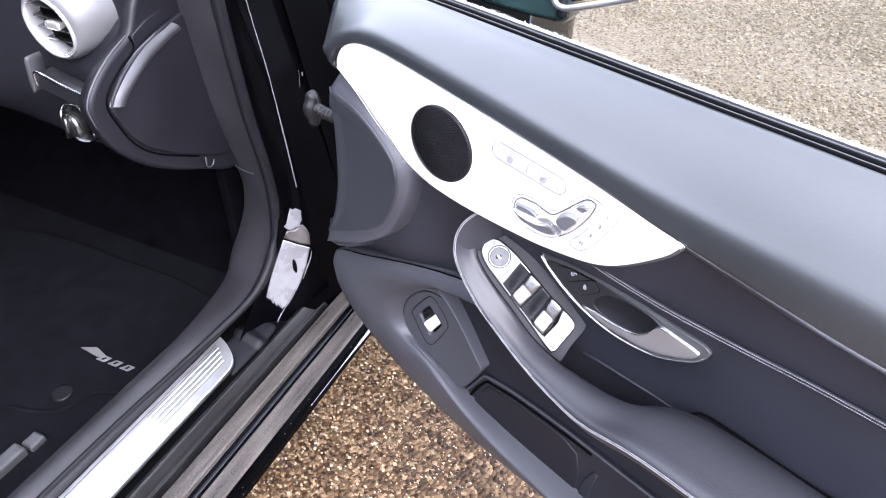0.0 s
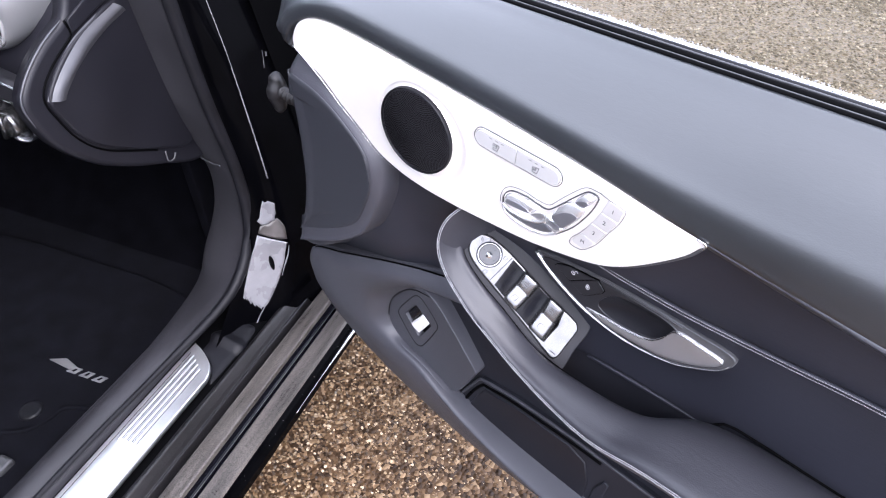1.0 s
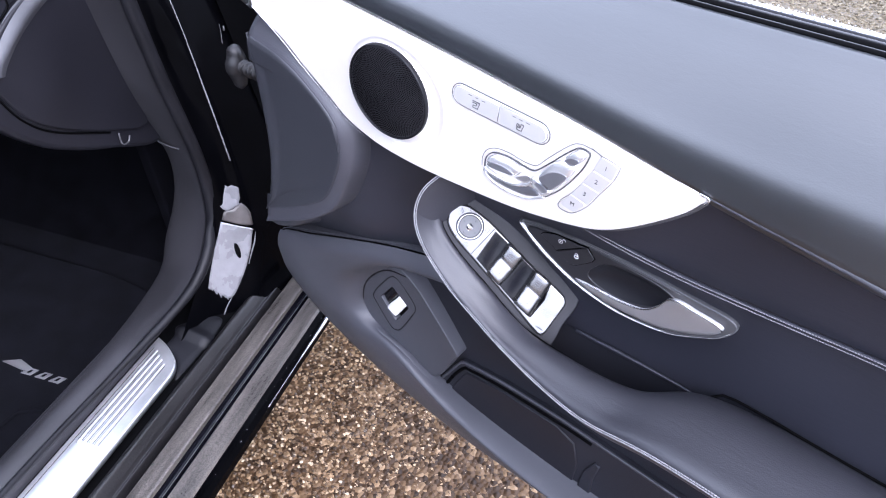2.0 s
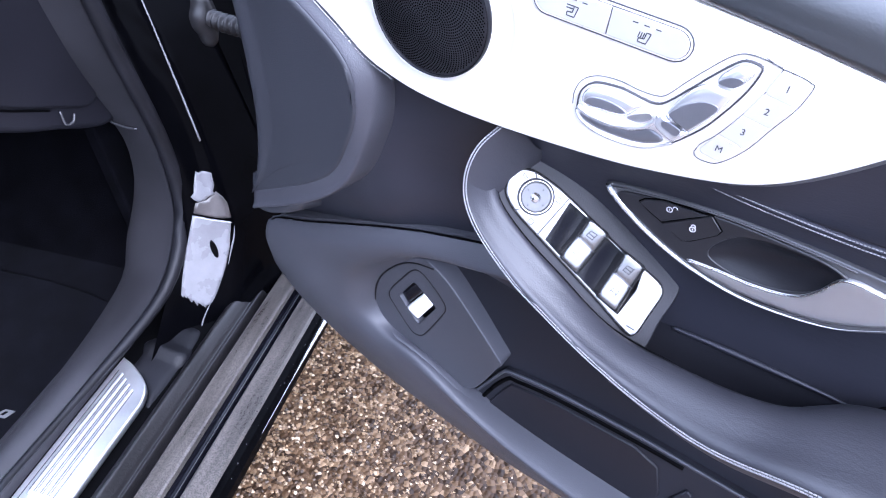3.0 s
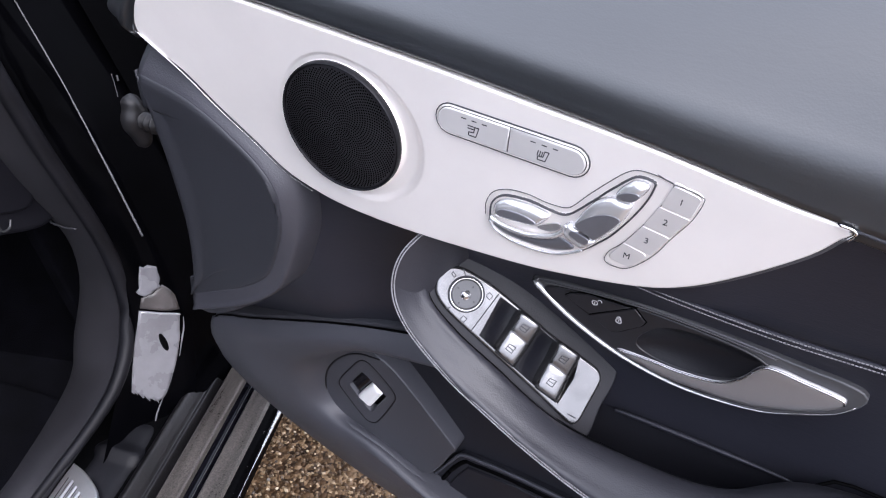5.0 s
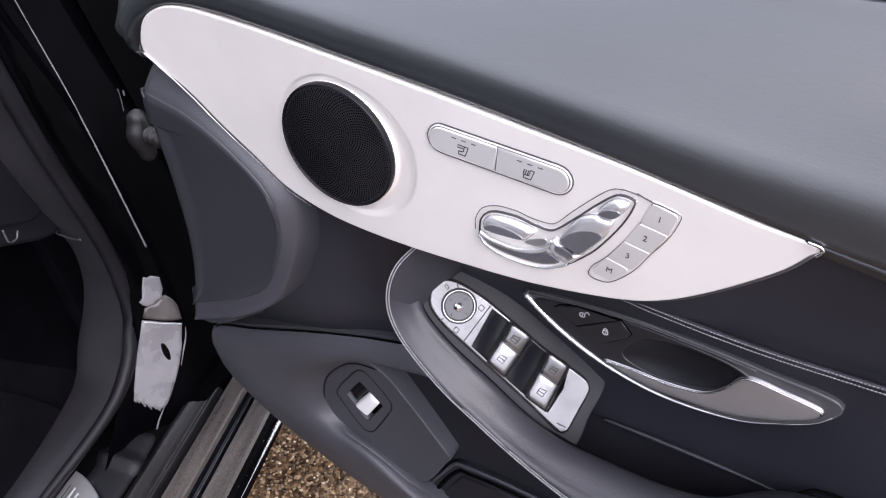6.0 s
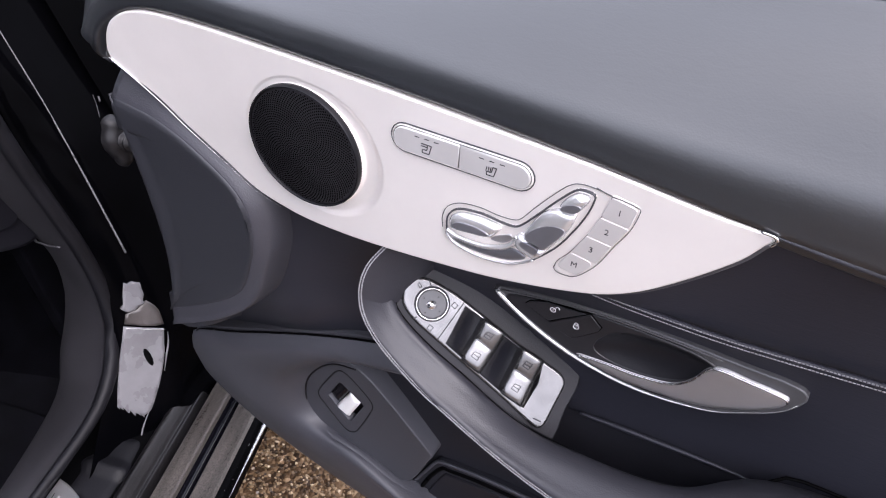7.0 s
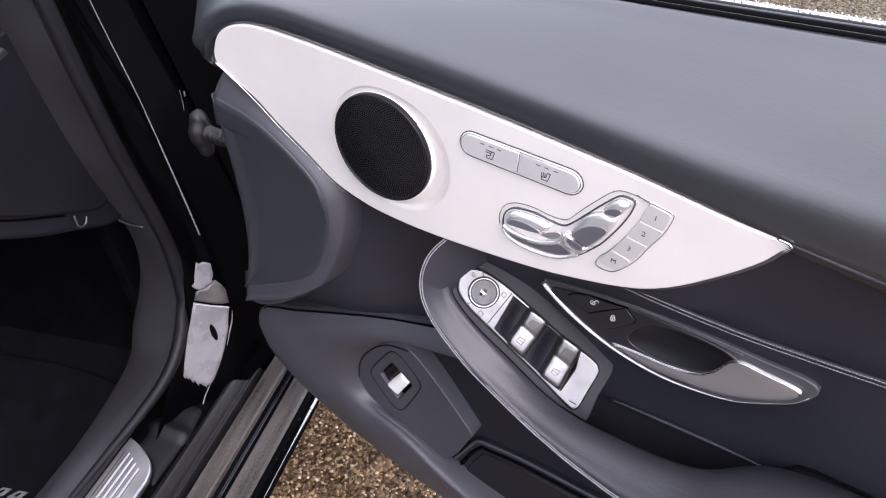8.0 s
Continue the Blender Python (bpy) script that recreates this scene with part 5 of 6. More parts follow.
    tube("switch_groove", [place(LOW, np.array([p]), 0.0027)[0] for p in ((0.1185, 0.550), (0.1135, 0.560), (0.1190, 0.573), (0.1320, 0.592), (0.1450, 0.6095), (0.1540, 0.6145), (0.1640, 0.6090), (0.1790, 0.5930), (0.1820, 0.5830), (0.1770, 0.5700), (0.1570, 0.5330), (0.1480, 0.5235), (0.1380, 0.5250))], 0.0009, RUBBER, insert, "dark groove round the switch", n=80, closed=True)
    slab("switch_well", [(0.118, 0.567), (0.147, 0.606), (0.180, 0.577), (0.149, 0.530)], LOW, -0.016, -0.006, RUBBER_DARK, insert, "black switch recess", bevel=0.001, curved=False)
    pillow("rocker", rounded([(0.1338, 0.5540), (0.1575, 0.5868), (0.1668, 0.5775), (0.1475, 0.5462)], 0.0030), LOW, -0.008, 0.0042, 0.0020, 0.005, WHITE, insert, "white tip of the tailgate rocker", curved=False, step=0.002)
    pillow("rocker_top", rounded([(0.1275, 0.5670), (0.1475, 0.5955), (0.1560, 0.5880), (0.1338, 0.5560)], 0.0020), LOW, -0.010, 0.0004, 0.0016, 0.004, PIANO, insert, "black upper half of the rocker", curved=False, step=0.002)
    # door pocket
    POCKET = frame_of((0, 0.033, 0), (1, 0, 0), (0, 0, 1))
    bin_ = slab("pocket", [(0.208, 0.470), (0.2425, 0.533), (0.258, 0.5365), (0.2975, 0.543), (0.374, 0.547), (0.44, 0.546), (1.0, 0.54), (1.0, 0.455), (0.60, 0.455), (0.32, 0.452), (0.24, 0.456)], POCKET, -0.01, 0.003, RECESS, door, "black door pocket bin", bevel=0.002, curved=False)
    tube("pocket_edge", [place(POCKET, np.array([p]), 0.003)[0] for p in ((0.209, 0.473), (0.226, 0.504), (0.2415, 0.531), (0.250, 0.5345), (0.2975, 0.5425), (0.374, 0.5465), (0.44, 0.5455), (0.70, 0.543))], 0.0017, PLASTIC, bin_, "rounded edge of the pocket", n=80)
    tube("pocket_gap", [place(POCKET, np.array([p]), 0.003)[0] for p in ((0.2190, 0.473), (0.2320, 0.501), (0.2465, 0.5240), (0.2560, 0.5270), (0.2975, 0.5345), (0.374, 0.5385), (0.41, 0.5385))], 0.0022, RUBBER_DARK, bin_, "dark gap behind the pocket edge", n=70)
    slab("pocket_floor", [(0.226, 0.470), (0.2390, 0.499), (0.2500, 0.5195), (0.2975, 0.5285), (0.370, 0.5320), (0.392, 0.522), (0.400, 0.49), (0.398, 0.452), (0.33, 0.452), (0.262, 0.458)], POCKET, 0.0, 0.0050, CABIN, bin_, "dark grey inset of the pocket", bevel=0.0016, curved=False)
    slab("pocket_divider", [(0.404, 0.452), (0.408, 0.49), (0.418, 0.515), (0.424, 0.512), (0.420, 0.485), (0.420, 0.452)], POCKET, 0.0, 0.0056, RECESS, bin_, "raised divider of the pocket", bevel=0.0016, curved=False)


STITCH_LINE = [(0.257, -0.006, 0.822), (0.244, -0.022, 0.804), (0.240, -0.029, 0.779), (0.249, -0.031, 0.753), (0.276, -0.031, 0.723), (0.306, -0.032, 0.705), (0.341, -0.034, 0.689), (0.382, -0.037, 0.678), (0.428, -0.042, 0.678), (0.505, -0.048, 0.698), (0.70, -0.052, 0.702), (1.05, -0.050, 0.705)]


def build_armrest():
    # seam line: round the switch console, then along the grab recess and the door panel
    rim = place(DECK, np.array([(-0.0150, 0.0215), (-0.0272, 0.0098), (-0.0280, -0.0030), (-0.0160, -0.0165), (0.012, -0.0216), (0.048, -0.0222)]), -0.0018)
    rim[0] += (-0.0006, -0.0050, 0.0045)
    rim[1] += (-0.0002, -0.0015, 0.0014)
    inner = [*rim, (0.340, -0.004, 0.692), (0.385, -0.001, 0.684), (0.445, 0.006, 0.684), (0.510, 0.037, 0.691), (0.70, 0.038, 0.692), (1.05, 0.038, 0.695)]
    drop = [*(rim + 0.004 * DECK[1] + 0.001 * DECK[2] - 0.03 * DECK[3]), (0.345, 0.012, 0.67), (0.390, 0.014, 0.65), (0.440, 0.016, 0.65), (0.505, 0.05, 0.66), (0.70, 0.052, 0.66), (1.05, 0.052, 0.66)]
    s = np.array(STITCH_LINE)
    i = np.array(inner)
    swell = np.array([0.3, 0.3, 0.3, 0.3, 0.35, 0.45, 0.6, 0.8, 1, 1, 1, 1])[:, None]
    rear = np.array([0, 0, 0, 0, 0, 0, 0.1, 0.3, 0.6, 1, 1, 1])[:, None]
    roll = 0.72 * s + 0.28 * i + swell * np.array([0.002, -0.002, 0.004]) + rear * np.array([0, 0.002, 0.006])
    crown = 0.35 * s + 0.65 * i + swell * np.array([0.002, -0.001, 0.005]) + rear * np.array([0, 0.006, 0.010])
    under = s + np.array([0.010, 0.020, -0.030])
    under2 = s + np.array([0.018, 0.062, -0.050])
    arm = loft("armrest", [under2, under, s, roll, crown, inner, drop], 130, 44, ARM, door, "padded black leather armrest with grey stitching")
    tube("armrest_seam", [np.array(p) - 0.0002 * DECK[3] for p in inner[:8]], 0.0006, RUBBER_DARK, arm, "dark seam beside the switch console", n=60)
    # two rows of stitches, short threads side by side along the rim
    path = spline(STITCH_LINE, 410)
    for row in (0, 1):
        verts, faces = [], []
        for k in range(2, 406):
            a, b = path[k], path[k + 1]
            d = (b - a) / np.linalg.norm(b - a)
            away = np.cross(d, np.array([0.35, -0.80, 0.48]))
            away /= np.linalg.norm(away)
            out = np.cross(away, d)
            out *= -1 if out[1] > 0 else 1
            a = a + away * (0.0016 * row - 0.0012) + d * (0.0006 * row) + out * 0.0004
            b = a + d * 0.0018
            side = away * 0.00034
            out = out * 0.0009
            o = len(verts)
            verts += [a - side, a + side, b + side, b - side, a - side + out, a + side + out, b + side + out, b - side + out]
            faces += [tuple(o + q for q in f) for f in ((4, 5, 6, 7), (0, 1, 5, 4), (1, 2, 6, 5), (2, 3, 7, 6), (3, 0, 4, 7))]
        st = link("stitching", verts, faces, STITCH, arm, "row of grey thread along the armrest edge", smooth=False)
        st["kind"] = "stuff"
    # grab recess behind the rim
    lip = [(0.340, 0.0405, 0.6675), (0.368, 0.0405, 0.6700), (0.400, 0.0405, 0.6725), (0.440, 0.0405, 0.6745), (0.470, 0.0405, 0.6750), (0.487, 0.0395, 0.6755)]
    edge = [(0.340, 0.000, 0.688), (0.365, -0.002, 0.687), (0.400, -0.001, 0.685), (0.440, 0.005, 0.685), (0.475, 0.020, 0.687), (0.492, 0.033, 0.689)]
    deep = (0.060, 0.062, 0.062, 0.055, 0.030, 0.006)
    rows = [lip]
    for y, z in ((0.95, 0.25), (0.85, 0.80), (0.62, 1.0), (0.40, 0.95), (0.25, 0.55)):
        rows.append([(a[0], e[1] + (a[1] - e[1]) * y, min(a[2], e[2]) - k * z) for a, e, k in zip(lip, edge, deep)])
    rows.append(edge)
    tube("recess_lip", [(px, py - 0.0012, pz + 0.0006) for px, py, pz in lip[1:]], 0.0019, VINYL, door, "soft lip above the grab recess", n=50, taper=lambda u: 0.5 + 0.5 * math.sin(math.pi * min(1, 0.1 + u)))
    tube("armrest_joint", [(0.488, 0.026, 0.686), (0.500, 0.0365, 0.695), (0.532, 0.0370, 0.6975), (0.60, 0.0365, 0.6965), (0.80, 0.0370, 0.698), (1.05, 0.0370, 0.699)], 0.0011, RUBBER_DARK, arm, "dark joint between armrest and door panel", n=60)
    loft("grab_recess", rows, 40, 36, RECESS, door, "black grab recess of the armrest")
    return arm


WELL = [(0.0243, -0.0138), (0.0176, 0.0140), (0.0365, 0.0158), (0.0684, 0.0170), (0.0838, 0.0196), (0.0912, 0.0062), (0.0948, -0.0130), (0.0754, -0.0143), (0.0594, -0.0143)]


def build_console():
    base = pierced("switch_console", [(-0.0155, 0.0215), (-0.0275, 0.0105), (-0.0287, -0.0035), (-0.0168, -0.0175), (0.012, -0.0226), (0.048, -0.0234), (0.094, -0.0232), (0.125, -0.0195), (0.119, 0.005), (0.112, 0.028), (0.095, 0.036), (0.043, 0.033), (0.002, 0.030)], [(x * 1.01 - 0.0006, y * 1.04) for x, y in WELL], DECK, -0.04, -0.0030, CABIN, door, "black console for the window switches", bevel=0.0012, n=110)
    outline = [(-0.0130, -0.0132), (-0.0190, -0.0080), (-0.0222, 0.0005), (-0.0190, 0.0076), (-0.0120, 0.0122), (0.0003, 0.0150), (0.0126, 0.0166), (0.035, 0.0176), (0.0687, 0.0190), (0.088, 0.0214), (0.0985, 0.0220), (0.1035, 0.0202), (0.1068, 0.0160), (0.1106, 0.0014), (0.1138, -0.0110), (0.1130, -0.0152), (0.1078, -0.0180), (0.0789, -0.0170), (0.0477, -0.0166), (0.0237, -0.0164), (0.0, -0.0160)]
    pierced("console_plate", outline, WELL, DECK, -0.006, 0.0, SILVER, base, "bright silver switch plate", bevel=0.0020, n=150)
    return base


build_speaker()
build_mid()
build_lower()
build_armrest()
CONSOLE = build_console()


def build_handle():
    rim = [(0.310, 0.776), (0.316, 0.7815), (0.350, 0.786), (0.385, 0.789), (0.428, 0.788), (0.461, 0.786), (0.484, 0.785), (0.494, 0.780), (0.490, 0.768), (0.475, 0.754), (0.447, 0.740), (0.407, 0.735), (0.369, 0.742), (0.334, 0.757)]
    hollow = [tuple(p) for p in spline([(0.3815, 0.7700), (0.3900, 0.7785), (0.402, 0.7825), (0.4206, 0.7838), (0.4371, 0.7825), (0.4445, 0.7795), (0.4460, 0.7760), (0.4405, 0.7675), (0.4300, 0.7585), (0.4138, 0.7530), (0.3938, 0.7522), (0.3800, 0.7560), (0.3775, 0.7620)], 60, closed=True)]
    bezel = pierced("handle_bezel", rim, hollow, MID, -0.003, 0.0015, BEZEL, door, "grey bezel of the inner door handle", bevel=0.0012, n=110)
    tube("bezel_edge", [place(MID, np.array([p]), 0.002)[0] for p in ((0.3130, 0.7790), (0.3120, 0.7765), (0.336, 0.7585), (0.369, 0.7435), (0.407, 0.7368), (0.447, 0.7418), (0.470, 0.7535), (0.484, 0.7630), (0.4905, 0.7720))], 0.0018, LEVER, bezel, "fine polished lower edge", n=80, taper=lambda t: max(0.12, 1.1 - 1.15 * t))
    tube("bezel_top", [place(MID, np.array([p]), 0.002)[0] for p in ((0.3130, 0.7790), (0.350, 0.7850), (0.385, 0.7877), (0.428, 0.7865), (0.450, 0.785))], 0.0006, BEZEL, bezel, "thin grey upper edge", n=50)
    pierced("bezel_face", [(0.317, 0.776), (0.350, 0.7838), (0.385, 0.7865), (0.424, 0.7853), (0.440, 0.7828), (0.450, 0.7775), (0.453, 0.769), (0.450, 0.752), (0.430, 0.742), (0.407, 0.7390), (0.369, 0.7460), (0.338, 0.7605)], hollow, MID, -0.002, 0.0028, PLASTIC_BLACK, bezel, "black face of the bezel", bevel=0.001, n=110)
    # hollow for the fingers: a shallow bowl
    ring0 = np.array(hollow)
    mid = ring0.mean(0)
    verts = [p for s in np.linspace(1, 0.04, 14) for p in place(MID, mid + (ring0 - mid) * (1.015 if s == 1 else s), 0.0024 - 0.0062 * (1 - s ** 2.2))]
    faces = [(i * 60 + k, i * 60 + (k + 1) % 60, i * 60 + 60 + (k + 1) % 60, i * 60 + 60 + k) for i in range(13) for k in range(60)] + [tuple(13 * 60 + k for k in range(60))]
    link("scoop", verts, faces, SCOOP, bezel, "black smooth finger hollow")
    pillow("lever", [(0.3675, 0.7495), (0.388, 0.7512), (0.405, 0.7512), (0.426, 0.7550), (0.437, 0.7645), (0.447, 0.7792), (0.466, 0.7785), (0.483, 0.7765), (0.486, 0.7730), (0.480, 0.7650), (0.464, 0.7545), (0.441, 0.7450), (0.406, 0.7415), (0.383, 0.7440)], MID, 0.0, 0.0042, 0.0006, 0.005, SATIN, bezel, "satin silver pull lever", n=150, step=0.0018)
    tube("lever_edge", [place(MID, np.array([p]), 0.0040)[0] for p in ((0.3680, 0.7492), (0.388, 0.7508), (0.405, 0.7508), (0.426, 0.7545), (0.437, 0.7640), (0.4465, 0.7785), (0.466, 0.7780), (0.4835, 0.7758), (0.4855, 0.7728))], 0.0006, CHROME, bezel, "polished upper edge of the lever", n=70)
    return bezel


build_handle()


def build_mirror():
    """Door mirror outside the window line."""
    M = frame_of((0, 0.125, 0), (1, 0.15, 0), (0, 0, 1))
    out = [(0.190, 0.985), (0.206, 0.968), (0.235, 0.978), (0.296, 1.003), (0.345, 1.035), (0.350, 1.09), (0.315, 1.135), (0.23, 1.14), (0.185, 1.09)]
    body = slab("door_mirror", out, M, -0.11, 0.0, PAINT, door, "gloss black door mirror housing", bevel=0.012, n=64)
    slab("mirror_glass", [(0.202, 0.993), (0.214, 0.980), (0.240, 0.988), (0.294, 1.012), (0.334, 1.04), (0.338, 1.085), (0.308, 1.122), (0.235, 1.127), (0.198, 1.085)], M, -0.004, 0.001, MIRROR, body, "mirror glass", bevel=0.0008, n=64)
    tube("mirror_edge", [place(M, np.array([p]), 0.004)[0] for p in ((0.192, 0.980), (0.205, 0.966), (0.235, 0.974), (0.296, 0.999), (0.345, 1.030))], 0.0035, SATIN, body, "pale lower edge of the mirror", n=40)
    foot = slab("mirror_foot", [(0.03, 0.968), (0.06, 0.948), (0.195, 0.946), (0.210, 0.956), (0.20, 0.99), (0.10, 1.01), (0.04, 1.01)], M, -0.03, 0.0, TINT, body, "dark green-black glossy mirror foot", bevel=0.008, n=48)
    tube("foot_seal", [place(M, np.array([p]), -0.002)[0] for p in ((0.205, 0.955), (0.204, 0.968), (0.20, 0.985))], 0.006, RUBBER, foot, "black rubber joint of the mirror", n=16)


build_mirror()


# ---- door controls ----
def text(word, fr, xy, size, h, mat, parent, turn=0.0):
    cu = bpy.data.curves.new("print", "FONT")
    cu.body, cu.size, cu.extrude = word, size, 0.0001
    cu.align_x, cu.align_y = "CENTER", "CENTER"
    tmp = bpy.data.objects.new("print", cu)
    me = bpy.data.meshes.new_from_object(tmp)
    bpy.data.objects.remove(tmp)
    org, ax, ay, an = fr
    c, s = math.cos(radians(turn)), math.sin(radians(turn))
    for v in me.vertices:
        x, y = v.co.x * c - v.co.y * s + xy[0], v.co.x * s + v.co.y * c + xy[1]
        v.co = Vector(org + ax * x + ay * y + an * (h + v.co.z))
    me.materials.clear()
    me.materials.append(mat)
    ob = new("print", me)
    ob.parent = parent
    return ob


def bars(name, fr, marks, h, mat, parent, width=0.0004):
    """Fine printed lines from (x0, y0) to (x1, y1), joined into one mesh."""
    verts, faces = [], []
    for x0, y0, x1, y1 in marks:
        d = np.array([x1 - x0, y1 - y0])
        d = d / max(np.linalg.norm(d), 1e-9)
        w = np.array([-d[1], d[0]]) * width
        q = np.array([(x0, y0), (x1, y1), (x1, y1), (x0, y0)]) + np.array([w, w, -w, -w])
        o = len(verts)
        verts += list(place(fr, q, h)) + list(place(fr, q, h + 0.0002))
        faces += [tuple(o + k for k in f) for f in ((4, 5, 6, 7), (0, 1, 5, 4), (1, 2, 6, 5), (2, 3, 7, 6), (3, 0, 4, 7))]
    return link(name, verts, faces, mat, parent, smooth=False)


def seat_icon(x, y, s):
    """Little outline of a seat."""
    return [(x - s, y + s, x - 0.5 * s, y - s), (x - 0.5 * s, y - s, x + s, y - s), (x + s, y - s, x + s, y - 0.3 * s), (x + s, y - 0.3 * s, x, y - 0.2 * s), (x, y - 0.2 * s, x - 0.2 * s, y + s), (x - 0.2 * s, y + s, x - s, y + s)]


def stadium(half, r, n=10):
    right = [(half - r + r * math.sin(math.pi * i / n), r * math.cos(math.pi * i / n)) for i in range(n + 1)]
    return right + [(-x, -y) for x, y in right]


def build_seat_heating():
    o = place(TRIM, np.array([(0.3134, 0.8985)]), 0.0)[0]
    H = frame_of(o, (0.993, 0.056, -0.113), (0.113, 0, 0.993))
    panel = slab("seat_heating_panel", stadium(0.0395, 0.0081), H, -0.004, 0.0005, BUTTON, door, "dark-edged panel with two seat heating buttons", bevel=0.0003, curved=False)
    ring("panel_rim", stadium(0.0400, 0.0086), H, 0.0005, 0.0, 0.0009, INK, panel, "fine dark rim", curved=False, n=44)
    ring("panel_step", stadium(0.0394, 0.0080), H, 0.0010, 0.0, 0.0012, ALU, panel, "fine bright step", curved=False, n=44)
    slab("button_gap", stadium(0.0384, 0.0071), H, 0.0, 0.0009, INK, panel, "dark gap round the buttons", bevel=0.0002, curved=False)
    for side, name in ((-1, "ventilation"), (1, "heating")):
        half = [(x, y) for x, y in stadium(0.0381, 0.0068) if x * side > 0]
        half = [(0.0003 * side, 0.0068), *half, (0.0003 * side, -0.0068)] if side > 0 else [(0.0003 * side, -0.0068), *half, (0.0003 * side, 0.0068)]
        b = slab("button", half, H, 0.0, 0.0020, BUTTON, panel, "pale satin seat %s button" % name, bevel=0.0007, curved=False)
        cx = side * 0.018
        marks = [(cx + dx - 0.0016, 0.0040, cx + dx + 0.0010, 0.0040) for dx in (-0.0055, 0.0, 0.0055)]
        icon = [(2 * cx - a, b, 2 * cx - c, d) for a, b, c, d in seat_icon(cx, -0.0016, 0.0026)]
        waves = [(cx - 0.0030 + 0.0011 * k, -0.0022, cx - 0.0026 + 0.0011 * k, 0.0006) for k in range(3)] if side > 0 else [(cx - 0.0034, 0.0010, cx + 0.0014, 0.0010), (cx - 0.0034, -0.0004, cx + 0.0002, -0.0004)]
        bars("icon", H, marks + icon + waves, 0.0020, INK, panel, 0.00024)


def build_seat_adjuster():
    """Seat-shaped chrome control: cushion lever, joint, backrest lever and headrest end in a recessed outline."""
    shape = [(0.3025, 0.8504), (0.3034, 0.8591), (0.3076, 0.8648), (0.3133, 0.8672), (0.3245, 0.8676), (0.3353, 0.8655), (0.3423, 0.8649), (0.3469, 0.8674), (0.3556, 0.8766), (0.3647, 0.8867), (0.3726, 0.8944), (0.3770, 0.8959), (0.3826, 0.8947), (0.3829, 0.8911), (0.3802, 0.8826), (0.3746, 0.8717), (0.3668, 0.8595), (0.3582, 0.8502), (0.3532, 0.8458), (0.3490, 0.8430), (0.3404, 0.8388), (0.3280, 0.8373), (0.3152, 0.8388), (0.3058, 0.8429), (0.3024, 0.8478)]
    base = slab("seat_adjuster", shape, TRIM, -0.004, 0.0006, ALU, door, "seat shaped chrome adjuster in the trim", bevel=0.0004, n=120)
    tube("adjuster_line", [place(TRIM, np.array([p]), 0.0002)[0] for p in [(0.3001, 0.8510), (0.3004, 0.8582), (0.3042, 0.8657), (0.3122, 0.8699), (0.3233, 0.8703), (0.3331, 0.8684), (0.3416, 0.8681), (0.3463, 0.8702), (0.3535, 0.8788), (0.3626, 0.8889), (0.3697, 0.8958), (0.3750, 0.8981), (0.3822, 0.8977), (0.3900, 0.8958)]], 0.00024, BEZEL, base, "fine grey outer outline", n=120, sides=6)
    ring("adjuster_rim", shape, TRIM, 0.0009, 0.0, 0.0016, INK, base, "dark inner outline", n=140)
    tube("skirt_rim", [place(TRIM, np.array([p]), 0.0010)[0] for p in [(0.3028, 0.8486), (0.3062, 0.8437), (0.3156, 0.8396), (0.3284, 0.8381), (0.3408, 0.8396), (0.3494, 0.8438), (0.3536, 0.8466)]], 0.0008, LEVER, base, "bright lower rim", n=50)
    pillow("skirt", [(0.3047, 0.8481), (0.3088, 0.8471), (0.3204, 0.8453), (0.3318, 0.8460), (0.3417, 0.8501), (0.3488, 0.8475), (0.3473, 0.8446), (0.3386, 0.8414), (0.3262, 0.8407), (0.3134, 0.8421), (0.3069, 0.8449)], TRIM, -0.001, 0.0016, 0.0006, 0.003, DARK_CHROME, base, "polished lower skirt, toned as a dark reflection", n=80, step=0.0011)
    tube("ridge", [place(TRIM, np.array([p]), 0.0026)[0] for p in [(0.3041, 0.8521), (0.3093, 0.8495), (0.3175, 0.8480), (0.3267, 0.8479), (0.3378, 0.8511), (0.3431, 0.8555), (0.3456, 0.8602)]], 0.0014, LEVER, base, "bright ridge under the cushion lever", n=50, sides=10)
    slab("hollow", [(0.3295, 0.8525), (0.3328, 0.8555), (0.3403, 0.8587), (0.3415, 0.8559), (0.3362, 0.8522)], TRIM, 0.0, 0.0014, SATIN, base, "satin hollow behind the cushion lever", bevel=0.0004, n=36)
    cushion = pillow("cushion_lever", [(0.3055, 0.8569), (0.3076, 0.8620), (0.3136, 0.8652), (0.3245, 0.8655), (0.3330, 0.8640), (0.3360, 0.8622), (0.3343, 0.8592), (0.3283, 0.8539), (0.3180, 0.8531), (0.3075, 0.8535)], TRIM, 0.0, 0.0046, 0.0026, 0.0034, LEVER, base, "chrome seat cushion lever", n=90, step=0.0008)
    slab("cushion_inset", [(0.3085, 0.8582), (0.3124, 0.8607), (0.3210, 0.8609), (0.3283, 0.8589), (0.3300, 0.8569), (0.3255, 0.8560), (0.3163, 0.8556), (0.3099, 0.8560)], TRIM, 0.002, 0.0051, DARK_CHROME, cushion, "inset in the lever's lower face, toned as a dark reflection", bevel=0.0006, n=50)
    tee = pillow("tee", [(0.3433, 0.8578), (0.3460, 0.8616), (0.3492, 0.8608), (0.3568, 0.8565), (0.3599, 0.8564), (0.3596, 0.8537), (0.3546, 0.8487), (0.3519, 0.8490), (0.3447, 0.8532)], TRIM, 0.0, 0.0044, 0.0018, 0.0020, LEVER, base, "bright forked joint of the adjuster", n=70, step=0.0008)
